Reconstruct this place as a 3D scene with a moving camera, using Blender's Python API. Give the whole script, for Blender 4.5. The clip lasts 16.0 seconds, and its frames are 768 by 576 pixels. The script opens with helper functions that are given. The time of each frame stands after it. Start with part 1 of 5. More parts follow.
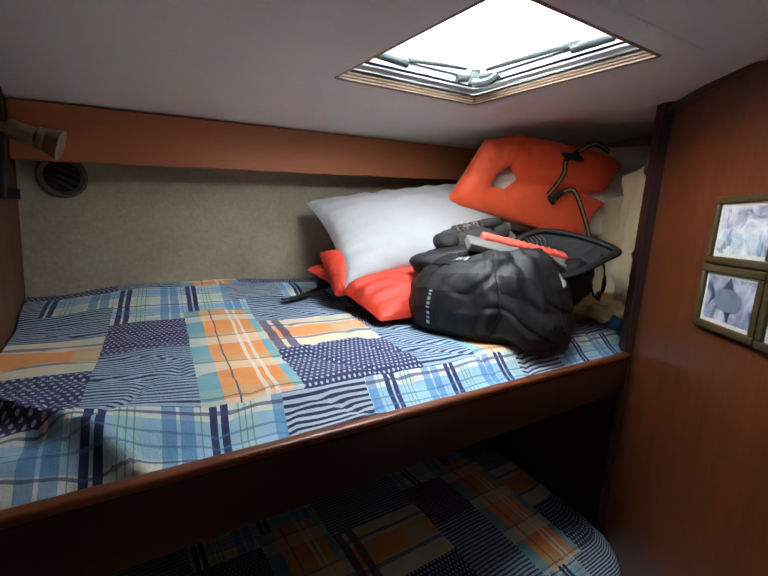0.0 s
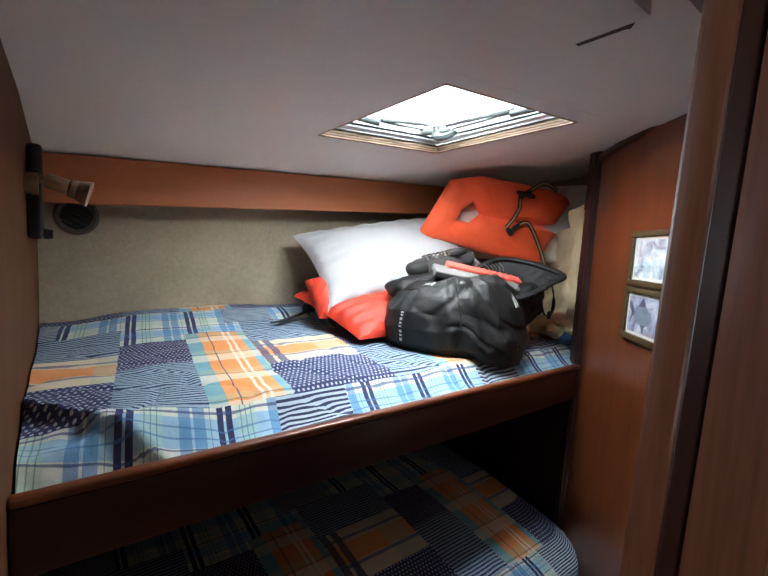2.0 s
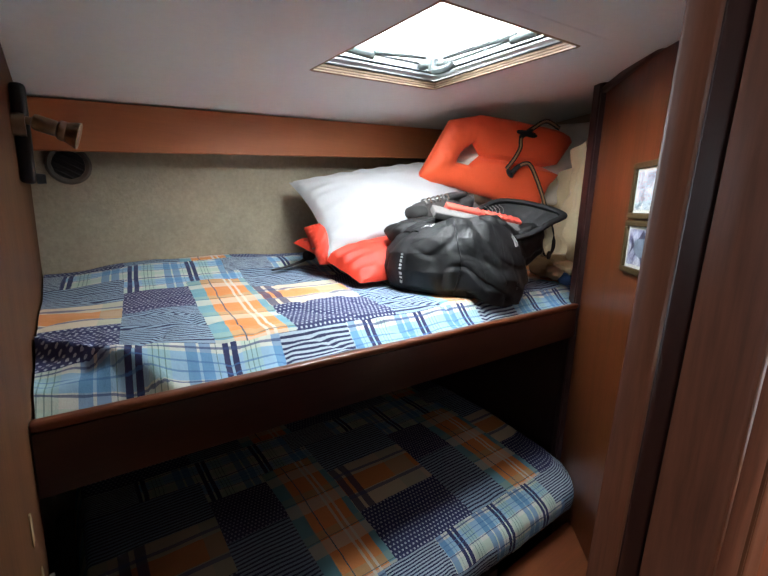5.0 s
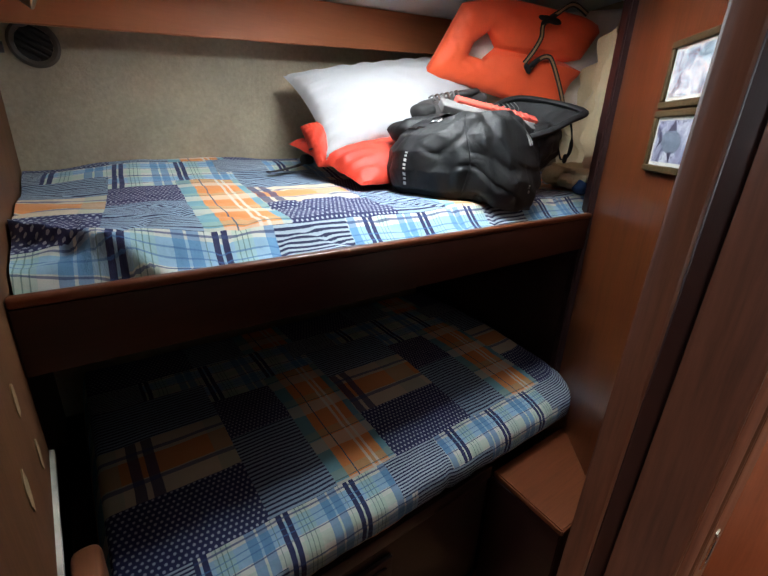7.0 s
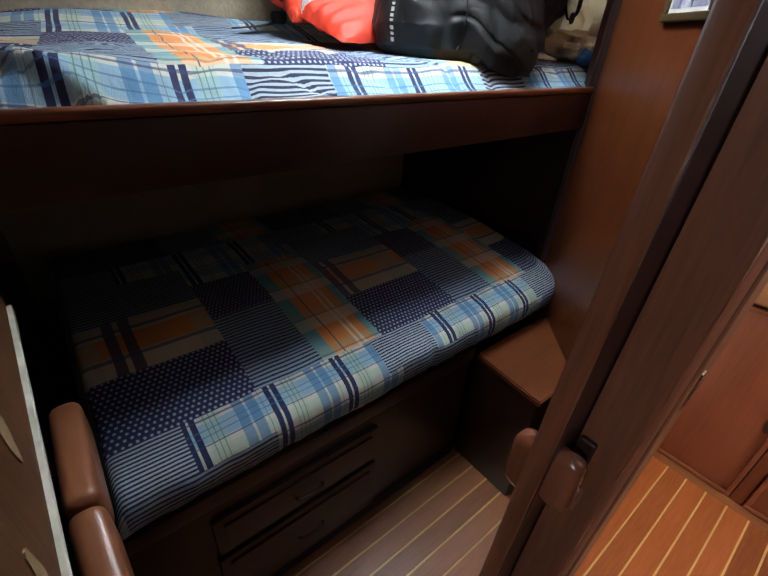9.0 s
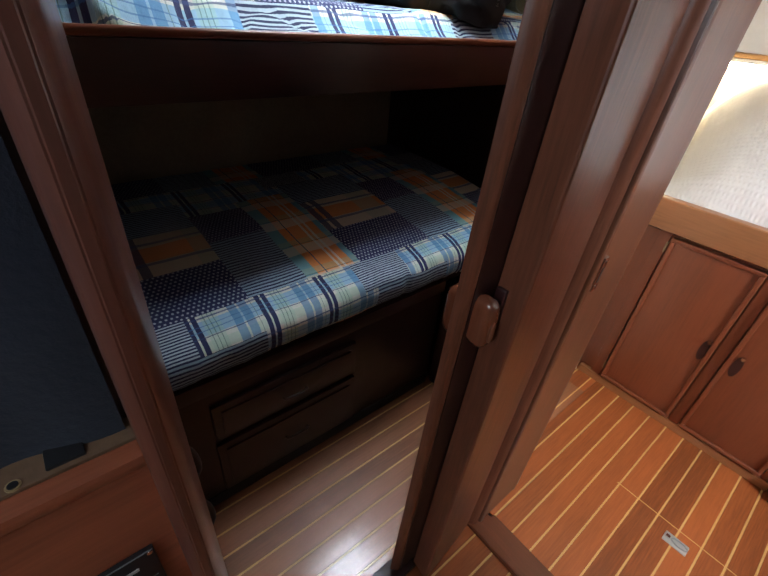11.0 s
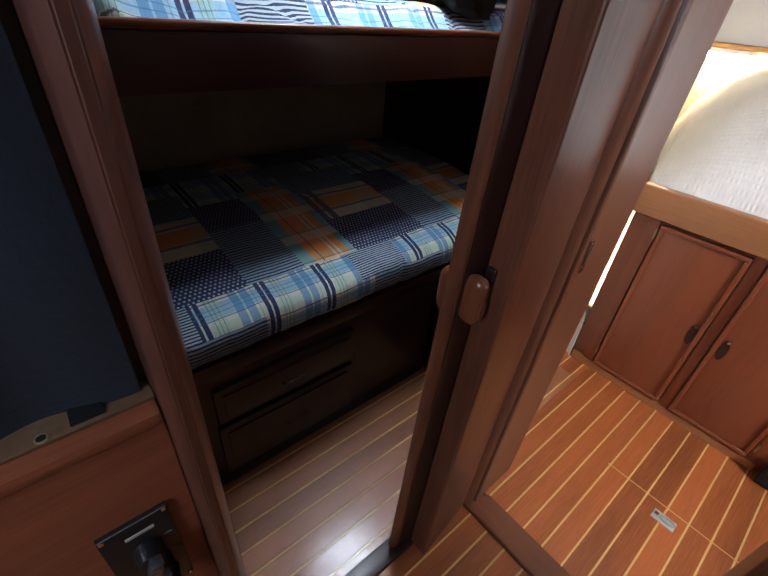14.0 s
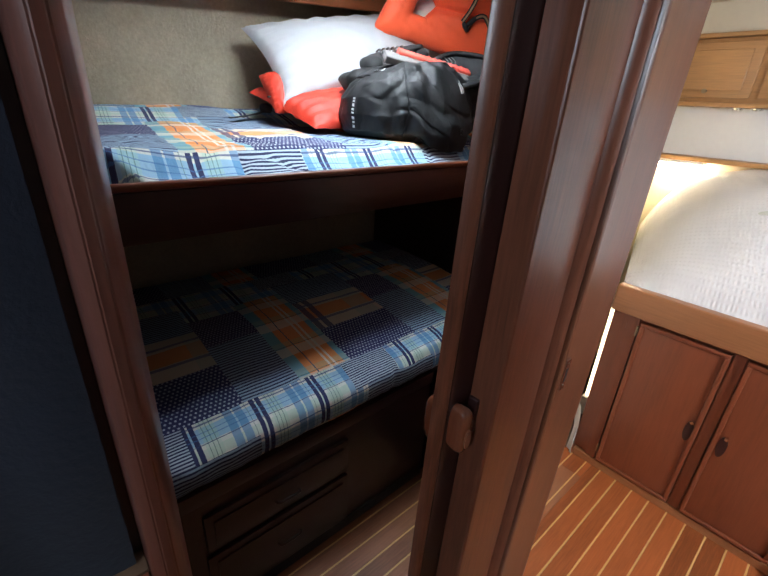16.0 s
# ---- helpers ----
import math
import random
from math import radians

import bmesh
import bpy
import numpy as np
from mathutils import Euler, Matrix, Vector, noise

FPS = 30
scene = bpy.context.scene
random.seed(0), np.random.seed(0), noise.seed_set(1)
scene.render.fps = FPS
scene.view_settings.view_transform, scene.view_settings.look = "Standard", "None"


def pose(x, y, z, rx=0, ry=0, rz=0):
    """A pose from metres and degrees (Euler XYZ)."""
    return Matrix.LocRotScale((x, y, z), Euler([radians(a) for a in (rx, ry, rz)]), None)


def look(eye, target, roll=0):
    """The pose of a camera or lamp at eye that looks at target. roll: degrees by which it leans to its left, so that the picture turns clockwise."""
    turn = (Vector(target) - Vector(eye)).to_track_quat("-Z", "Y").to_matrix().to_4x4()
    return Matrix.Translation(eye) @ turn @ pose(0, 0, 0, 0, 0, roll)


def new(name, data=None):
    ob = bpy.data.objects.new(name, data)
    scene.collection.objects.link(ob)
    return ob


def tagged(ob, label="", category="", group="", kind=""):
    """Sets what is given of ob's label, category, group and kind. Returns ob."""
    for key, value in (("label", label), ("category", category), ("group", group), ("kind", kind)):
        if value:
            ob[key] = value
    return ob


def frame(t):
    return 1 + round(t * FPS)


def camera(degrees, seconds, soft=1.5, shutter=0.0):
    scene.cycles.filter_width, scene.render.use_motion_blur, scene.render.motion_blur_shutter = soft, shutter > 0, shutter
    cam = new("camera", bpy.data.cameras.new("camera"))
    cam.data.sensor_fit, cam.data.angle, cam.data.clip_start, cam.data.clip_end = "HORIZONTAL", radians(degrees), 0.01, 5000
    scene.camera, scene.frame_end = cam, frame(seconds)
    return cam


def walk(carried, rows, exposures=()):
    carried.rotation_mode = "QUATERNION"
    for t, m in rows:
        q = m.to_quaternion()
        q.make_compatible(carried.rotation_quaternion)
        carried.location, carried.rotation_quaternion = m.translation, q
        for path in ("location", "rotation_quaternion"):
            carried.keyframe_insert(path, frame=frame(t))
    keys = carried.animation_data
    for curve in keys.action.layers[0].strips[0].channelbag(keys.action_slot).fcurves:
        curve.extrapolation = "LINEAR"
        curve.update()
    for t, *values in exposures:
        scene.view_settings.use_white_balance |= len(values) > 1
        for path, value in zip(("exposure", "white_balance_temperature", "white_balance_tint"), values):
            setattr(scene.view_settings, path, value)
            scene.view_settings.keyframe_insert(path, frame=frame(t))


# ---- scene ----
cam = camera(85.2, 16.0)
PATH = [
    (0, (0.099, 0.13, 1.557), (1.238, 1.742, 1.236), 3.8),
    (0.5, (0.083, 0.089, 1.573), (1.215, 1.714, 1.292), 3.5),
    (1, (0.074, 0.062, 1.574), (1.243, 1.666, 1.332), 4.0),
    (1.5, (0.05, 0.026, 1.576), (1.249, 1.613, 1.365), 3.3),
    (2, (0.018, -0.017, 1.573), (1.223, 1.567, 1.381), 3.3),
    (2.5, (0.005, -0.041, 1.572), (1.246, 1.514, 1.375), 2.3),
    (3, (-0.004, -0.055, 1.568), (1.23, 1.505, 1.359), 2.3),
    (3.5, (0.006, -0.046, 1.559), (1.241, 1.503, 1.292), 1.9),
    (6, (0.025, -0.022, 1.485), (1.172, 1.534, 0.971), 1.9),
    (6.5, (0.036, -0.014, 1.458), (1.166, 1.518, 0.843), 2.1),
    (7, (0.043, -0.006, 1.435), (1.177, 1.485, 0.734), 2.4),
    (7.5, (0.047, 0.002, 1.406), (1.19, 1.446, 0.626), 3.0),
    (8, (0.047, 0.006, 1.379), (1.19, 1.404, 0.52), 3.2),
    (8.5, (0.051, 0.01, 1.338), (1.171, 1.356, 0.37), 3.4),
    (9, (0.044, 0.001, 1.314), (1.155, 1.296, 0.271), 3.9),
    (9.5, (0.036, -0.041, 1.306), (1.136, 1.234, 0.226), 3.8),
    (10, (0.01, -0.095, 1.292), (1.097, 1.169, 0.186), 4.6),
    (10.2, (-0.003, -0.12, 1.287), (1.093, 1.144, 0.191), 4.8),
    (12.3, (-0.064, -0.204, 1.246), (1.043, 0.946, 0.041), 6.4),
    (12.5, (-0.064, -0.206, 1.242), (1.034, 0.948, 0.033), 6.3),
    (13, (-0.064, -0.204, 1.247), (1.029, 0.961, 0.044), 6.4),
    (13.5, (-0.065, -0.204, 1.249), (1.039, 0.962, 0.056), 6.2),
    (14, (-0.064, -0.212, 1.271), (1.048, 0.995, 0.127), 5.3),
    (14.5, (-0.064, -0.212, 1.306), (1.086, 1.057, 0.273), 4.3),
    (15, (-0.062, -0.216, 1.335), (1.114, 1.1, 0.394), 3.8),
    (15.5, (-0.063, -0.216, 1.353), (1.148, 1.119, 0.487), 3.8),
    (16, (-0.058, -0.222, 1.373), (1.169, 1.135, 0.565), 3.2),
]
walk(cam, [(t, look(eye, target, roll)) for t, eye, target, roll in PATH], [(0, -0.52, 6500, 10), (0.6, -0.44, 6500, 10), (1.2, -0.22, 6500, 10), (2, 0.03, 6500, 10), (3.5, 0.12, 6500, 10), (6, 0.0, 6500, 10), (8, -0.02, 6500, 10), (10, 0.1, 6450, 10), (12.3, 0.12, 6080, 10), (16, 0.08, 6080, 10)])

# ---- light ----
world = bpy.data.worlds.new("sky")
scene.world = world
world.use_nodes = True
sky = world.node_tree.nodes.new("ShaderNodeTexSky")
sky.sky_type, sky.sun_disc = "NISHITA", False
sky.sun_elevation, sky.sun_rotation = radians(50), radians(200)
world.node_tree.links.new(sky.outputs[0], world.node_tree.nodes["Background"].inputs[0])
world.node_tree.nodes["Background"].inputs[1].default_value = 0.1


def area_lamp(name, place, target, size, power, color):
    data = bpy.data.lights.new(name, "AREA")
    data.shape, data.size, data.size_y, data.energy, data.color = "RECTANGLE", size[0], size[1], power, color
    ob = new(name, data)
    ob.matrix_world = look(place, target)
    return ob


HATCH = (0.573, 0.560, 1.008, 1.034)      # x0, y0, x1, y1 of the opening in the deckhead
area_lamp("hatch_daylight", (0.790, 0.797, 1.985), (0.790, 0.797, 0), (0.395, 0.435), 10.0, (0.90, 0.96, 1.0))
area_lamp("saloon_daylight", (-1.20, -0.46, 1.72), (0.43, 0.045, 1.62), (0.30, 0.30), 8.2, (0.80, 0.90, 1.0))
# Added lamp with no window behind it, to brighten the aft cabin.
area_lamp("aft_cabin_fill", (0.96, -1.66, 1.45), (1.75, 0, 0.45), (0.42, 0.5), 41.0, (0.94, 0.96, 1.0))

# ---- materials ----


def graph(name):
    m = bpy.data.materials.new(name)
    m.use_nodes = True
    nt = m.node_tree
    return m, nt, nt.nodes["Principled BSDF"]


class G:
    """Small helper to write node arithmetic."""

    def __init__(self, nt):
        self.nt = nt

    def node(self, kind, **props):
        n = self.nt.nodes.new(kind)
        for k, v in props.items():
            setattr(n, k, v)
        return n

    def put(self, socket, value):
        if isinstance(value, (int, float)):
            socket.default_value = value
        elif isinstance(value, tuple):
            socket.default_value = (*value, 1)[:len(socket.default_value)]
        else:
            self.nt.links.new(value, socket)

    def m(self, op, a, b=0.0, c=None):
        n = self.node("ShaderNodeMath", operation=op)
        self.put(n.inputs[0], a)
        self.put(n.inputs[1], b)
        if c is not None:
            self.put(n.inputs[2], c)
        return n.outputs[0]

    def mix(self, f, a, b):
        n = self.node("ShaderNodeMix", data_type="RGBA")
        self.put(n.inputs[0], f)
        self.put(n.inputs[6], a)
        self.put(n.inputs[7], b)
        return n.outputs[2]

    def coords(self, which="Object"):
        return self.node("ShaderNodeTexCoord").outputs[which]

    def noise(self, vec, scale, detail=4.0, rough=0.55, stretch=(1, 1, 1), dist=0.0):
        mp = self.node("ShaderNodeMapping")
        self.put(mp.inputs[0], vec)
        mp.inputs[3].default_value = stretch
        n = self.node("ShaderNodeTexNoise")
        self.put(n.inputs["Vector"], mp.outputs[0])
        n.inputs["Scale"].default_value, n.inputs["Detail"].default_value = scale, detail
        n.inputs["Roughness"].default_value, n.inputs["Distortion"].default_value = rough, dist
        return n.outputs[0]

    def ramp(self, f, stops):
        n = self.node("ShaderNodeValToRGB")
        self.put(n.inputs[0], f)
        e = n.color_ramp.elements
        while len(e) < len(stops):
            e.new(0.5)
        for k, (p, c) in zip(e, stops):
            k.position, k.color = p, (*c, 1)
        return n.outputs[0]

    def bump(self, height, strength, distance, shader):
        n = self.node("ShaderNodeBump")
        n.inputs["Strength"].default_value, n.inputs["Distance"].default_value = strength, distance
        self.put(n.inputs["Height"], height)
        self.nt.links.new(n.outputs[0], shader.inputs["Normal"])


def shade(c, k):
    return tuple(min(1.0, v * k) for v in c)


def wood(name, color, along="z", rough=0.3, grain=1.0, coat=0.3, vary=0.0, polish=0.3):
    """Varnished wood with its grain along one axis."""
    m, nt, bs = graph(name)
    g = G(nt)
    st = {"x": (0.06, 1, 1), "y": (1, 0.06, 1), "z": (1, 1, 0.06)}[along]
    v = g.coords()
    fine = g.noise(v, 190, 5, 0.62, st)
    wide = g.noise(v, 13, 4, 0.6, st, 0.6)
    blot = g.noise(v, 2.6, 3)
    f = g.m("ADD", g.m("MULTIPLY", fine, 0.45), g.m("ADD", g.m("MULTIPLY", wide, 0.40), g.m("MULTIPLY", blot, 0.25)))
    if vary:
        r = g.node("ShaderNodeObjectInfo").outputs["Random"]
        f = g.m("ADD", f, g.m("MULTIPLY", g.m("SUBTRACT", r, 0.5), vary))
    k = 0.42 * grain
    c = g.ramp(f, [(0.36, shade(color, 1 - k)), (0.54, color), (0.74, shade(color, 1 + 0.85 * k))])
    g.put(bs.inputs["Base Color"], c)
    g.put(bs.inputs["Roughness"], g.m("ADD", rough - 0.06, g.m("MULTIPLY", blot, 0.14)))
    bs.inputs["Coat Weight"].default_value, bs.inputs["Coat Roughness"].default_value = coat, polish
    g.bump(fine, 0.12, 0.0012, bs)
    if polish < 0.2:
        n = g.node("ShaderNodeBump")
        n.inputs["Strength"].default_value, n.inputs["Distance"].default_value = 0.12, 0.0015
        g.put(n.inputs["Height"], g.noise(v, 160, 3))
        nt.links.new(n.outputs[0], bs.inputs["Coat Normal"])
    return m


def plain(name, color, rough=0.6, metal=0.0, vary=0.12, scale=30, bump=0.0, blot=2.0, sheen=0.0):
    m, nt, bs = graph(name)
    g = G(nt)
    v = g.coords()
    n1, n2 = g.noise(v, scale, 5, 0.6), g.noise(v, blot, 3)
    f = g.m("ADD", g.m("MULTIPLY", n1, 0.5), g.m("MULTIPLY", n2, 0.5))
    g.put(bs.inputs["Base Color"], g.ramp(f, [(0.3, shade(color, 1 - vary)), (0.7, shade(color, 1 + vary))]))
    g.put(bs.inputs["Roughness"], g.m("ADD", rough - 0.05, g.m("MULTIPLY", n2, 0.1)))
    bs.inputs["Metallic"].default_value, bs.inputs["Sheen Weight"].default_value = metal, sheen
    if bump:
        g.bump(n1, bump, 0.004, bs)
    return m


MAHOGANY = (0.150, 0.041, 0.015)
# DARK is mahogany with the shade of the bunk fronts in its colour.
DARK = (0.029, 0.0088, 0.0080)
wood_z = wood("mahogany_upright", MAHOGANY, "z", 0.32)
wood_x = wood("mahogany_lengthwise", MAHOGANY, "x", 0.32)
wood_y = wood("mahogany_athwart", MAHOGANY, "y", 0.32)
dark_z = wood("darkened_mahogany_upright", DARK, "z", 0.34)
dark_x = wood("darkened_mahogany_lengthwise", DARK, "x", 0.34)
dark_y = wood("darkened_mahogany_athwart", DARK, "y", 0.34)
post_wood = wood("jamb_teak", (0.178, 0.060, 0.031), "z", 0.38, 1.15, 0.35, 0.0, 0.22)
lining_wood = wood("lining_mahogany", (0.115, 0.040, 0.018), "z", 0.36, 1.1, 0.4, 0.0, 0.2)
pale_post = wood("faded_mahogany", (0.112, 0.039, 0.026), "z", 0.34, 1.0, 0.40, 0.0, 0.22)
# Red panel wood, taken lighter to make up for weak light on it.
front_wood = wood("lightened_red_mahogany", (0.36, 0.105, 0.050), "x", 0.36, 0.9)
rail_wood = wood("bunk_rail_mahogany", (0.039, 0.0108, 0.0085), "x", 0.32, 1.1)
bulkhead_wood = wood("worn_bulkhead", (0.120, 0.049, 0.021), "z", 0.6, 1.2, 0.0)
bulkhead_wood.node_tree.nodes["Principled BSDF"].inputs["Specular IOR Level"].default_value = 0.2
veneer = wood("figured_veneer", (0.112, 0.029, 0.0092), "z", 0.30, 1.55, 0.35)
fascia_wood = wood("fascia_laminate", (0.50, 0.170, 0.066), "x", 0.5, 0.25, 0.0)
cherry_z = wood("cherry_upright", (0.225, 0.058, 0.022), "z", 0.38, 0.55)
cherry_y = wood("cherry_athwart", (0.38, 0.155, 0.060), "y", 0.38, 0.55)
oak_y = wood("honey_oak", (0.46, 0.235, 0.085), "y", 0.45, 0.7)
# One teak, two colours: warm aft light and cool hatch light put in.
teak_floor = wood("teak_plank", (0.37, 0.098, 0.024), "x", 0.42, 0.9, 0.30, 0.25, 0.10)
cool_teak = wood("cool_teak_plank", (0.300, 0.112, 0.047), "x", 0.40, 0.9, 0.55, 0.2, 0.11)
holly = wood("holly_strip", (0.70, 0.41, 0.145), "x", 0.40, 0.35, 0.5, 0.1, 0.10)
ply_edge = wood("plywood_edge", (0.33, 0.225, 0.145), "x", 0.6, 0.8, 0.0)
vinyl = plain("deckhead_vinyl", (0.83, 0.85, 0.825), 0.55, 0, 0.04, 60, 0.05)
cream = plain("cream_paint", (0.74, 0.66, 0.50), 0.6, 0, 0.04, 40)
white_panel = plain("white_liner", (0.72, 0.72, 0.70), 0.5, 0, 0.04, 40)
carpet = plain("carpet_liner", (0.42, 0.36, 0.255), 0.95, 0, 0.22, 85, 0.5, 5, 0.3)
black_paint = plain("black_metal", (0.012, 0.012, 0.014), 0.45, 0, 0.2, 80)
black_plastic = plain("black_plastic", (0.018, 0.018, 0.02), 0.35, 0, 0.2, 80)
brass = plain("aged_brass", (0.40, 0.31, 0.21), 0.34, 1.0, 0.25, 60)
chrome = plain("chromed_metal", (0.72, 0.72, 0.72), 0.16, 1.0, 0.1, 60)
alloy = plain("anodised_frame", (0.46, 0.49, 0.50), 0.42, 0.85, 0.1, 60)
latch_grey = plain("latch_plastic", (0.065, 0.08, 0.08), 0.5, 0, 0.1, 60)
grey_plastic = plain("grey_plastic", (0.20, 0.24, 0.24), 0.45, 0, 0.1, 60)
navy_cloth = plain("navy_cloth", (0.0024, 0.0056, 0.016), 0.9, 0, 0.35, 120, 0.3, 6, 0.2)
orange_cloth = plain("orange_nylon", (0.93, 0.105, 0.026), 0.6, 0, 0.08, 300, 0.1, 8, 0.2)


def crinkled(name, color, rough, scale, depth):
    """Slack nylon: sharp little folds at two sizes over a fine weave."""
    m, nt, bs = graph(name)
    g = G(nt)
    v = g.coords()
    r1 = g.m("ABSOLUTE", g.m("SUBTRACT", g.noise(v, scale, 2, 0.5, (1, 1, 0.6), 0.9), 0.5))
    r2 = g.m("ABSOLUTE", g.m("SUBTRACT", g.noise(v, scale * 2.6, 2, 0.5, (0.7, 1, 1), 0.6), 0.5))
    h = g.m("ADD", g.m("MULTIPLY", g.m("MINIMUM", r1, 0.16), 1.0), g.m("MULTIPLY", g.m("MINIMUM", r2, 0.16), 0.14))
    g.put(bs.inputs["Base Color"], g.ramp(g.noise(v, 5, 4), [(0.3, shade(color, 0.8)), (0.7, shade(color, 1.25))]))
    bs.inputs["Roughness"].default_value, bs.inputs["Sheen Weight"].default_value = rough, 0.0
    g.bump(g.m("ADD", h, g.m("MULTIPLY", g.noise(v, 500, 2), 0.01)), 0.9, depth, bs)
    return m


red_cloth = crinkled("red_nylon", (0.62, 0.042, 0.018), 0.6, 4.5, 0.035)
black_nylon = crinkled("black_nylon", (0.0058, 0.0063, 0.0070), 0.58, 9.0, 0.016)
webbing = plain("black_webbing", (0.012, 0.012, 0.014), 0.7, 0, 0.3, 300, 0.2)
tan_web = plain("tan_stitching", (0.40, 0.26, 0.15), 0.8)
pillow_cloth = plain("white_cotton", (0.485, 0.495, 0.505), 0.85, 0, 0.03, 120, 0.12, 8, 0.3)
off_white = plain("off_white_cotton", (0.80, 0.76, 0.68), 0.85, 0, 0.05, 120, 0.15, 8, 0.2)
beige_cloth = plain("khaki_canvas", (0.58, 0.48, 0.29), 0.85, 0, 0.15, 200, 0.2, 5, 0.2)
blue_cloth = plain("blue_denim", (0.03, 0.08, 0.20), 0.9, 0, 0.3, 200, 0.3)
coverlet_plain = plain("white_coverlet", (0.74, 0.70, 0.66), 0.9, 0, 0.05, 90, 0.2, 6, 0.3)
grey_fabric = plain("grey_mesh", (0.085, 0.080, 0.078), 0.85, 0, 0.3, 200, 0.4)
rubber = plain("dark_rubber", (0.03, 0.03, 0.03), 0.7)
grey_case = plain("grey_case", (0.17, 0.165, 0.16), 0.5)
red_case = plain("red_case", (0.72, 0.10, 0.07), 0.45)
print_white = plain("white_print", (0.62, 0.62, 0.60), 0.5)
worn_white = plain("worn_white_paint", (0.62, 0.60, 0.52), 0.75, 0, 0.45, 18, 0.3, 9)
raw_tan = plain("raw_wood_edge", (0.17, 0.095, 0.052), 0.8, 0, 0.35, 60, 0.3, 20)
glue_line = plain("ply_glue_line", (0.13, 0.080, 0.046), 0.8, 0, 0.3, 60, 0.3, 12)
glue_tan = plain("old_glue", (0.33, 0.235, 0.120), 0.85, 0, 0.3, 90, 0.4, 20)
polished = wood("polished_mahogany", (0.20, 0.062, 0.030), "z", 0.22, 0.8, 0.6, 0.0, 0.12)
leather = wood("rounded_teak", (0.27, 0.095, 0.042), "y", 0.38, 0.5)
frame_gilt = plain("dark_gilt_frame", (0.085, 0.058, 0.024), 0.42, 0.3, 0.4, 120, 0.2)
mat_board = plain("pale_mat", (0.66, 0.66, 0.58), 0.7, 0, 0.04)


def glass_material(name, tint, rough):
    m, nt, bs = graph(name)
    bs.inputs["Base Color"].default_value = (*tint, 1)
    bs.inputs["Transmission Weight"].default_value, bs.inputs["Roughness"].default_value, bs.inputs["IOR"].default_value = 1.0, rough, 1.45
    return m


acrylic = glass_material("hatch_acrylic", (0.95, 0.98, 1.0), 0.05)


def lit(name, color, power):
    m, nt, bs = graph(name)
    bs.inputs["Base Color"].default_value = (*color, 1)
    bs.inputs["Emission Color"].default_value, bs.inputs["Emission Strength"].default_value = (*color, 1), power
    return m


def matelasse(name, color):
    """White bedspread with rows of small raised blisters."""
    m, nt, bs = graph(name)
    g = G(nt)
    sep = g.node("ShaderNodeSeparateXYZ")
    g.put(sep.inputs[0], g.coords("UV"))
    u, v = sep.outputs[0], sep.outputs[1]
    a = g.m("SINE", g.m("MULTIPLY", u, 420.0))
    c = g.m("SINE", g.m("ADD", g.m("MULTIPLY", v, 480.0), g.m("MULTIPLY", g.noise(g.coords("UV"), 14, 2), 5.0)))
    h = g.m("MULTIPLY", g.m("ADD", a, 1.0), g.m("ADD", c, 1.0))
    g.put(bs.inputs["Base Color"], g.ramp(g.noise(g.coords(), 6, 4), [(0.3, shade(color, 0.92)), (0.7, color)]))
    bs.inputs["Roughness"].default_value, bs.inputs["Sheen Weight"].default_value = 0.9, 0.3
    g.bump(h, 0.26, 0.0022, bs)
    return m


coverlet = matelasse("white_matelasse", (0.82, 0.80, 0.79))
tube_glow = lit("cream_tube", (1.0, 0.80, 0.50), 4.0)
bulb_glow = lit("warm_bulb", (1.0, 0.85, 0.58), 120.0)


def print_material(name, low, mid, high, seed):
    """A loose watercolour print: soft clouds of three colours."""
    m, nt, bs = graph(name)
    g = G(nt)
    mp = g.node("ShaderNodeMapping")
    g.put(mp.inputs[0], g.coords())
    mp.inputs[1].default_value = (seed, seed * 2.3, seed * 0.7)
    a = g.noise(mp.outputs[0], 17, 4, 0.6, (1, 1, 1), 1.2)
    b = g.noise(mp.outputs[0], 34, 3, 0.6, (1, 1, 1), 0.8)
    c1 = g.ramp(a, [(0.36, low), (0.5, mid), (0.64, high)])
    g.put(bs.inputs["Base Color"], g.mix(g.m("MULTIPLY", g.m("GREATER_THAN", b, 0.60), 0.55), c1, shade(low, 0.45)))
    bs.inputs["Roughness"].default_value = 0.3
    return m


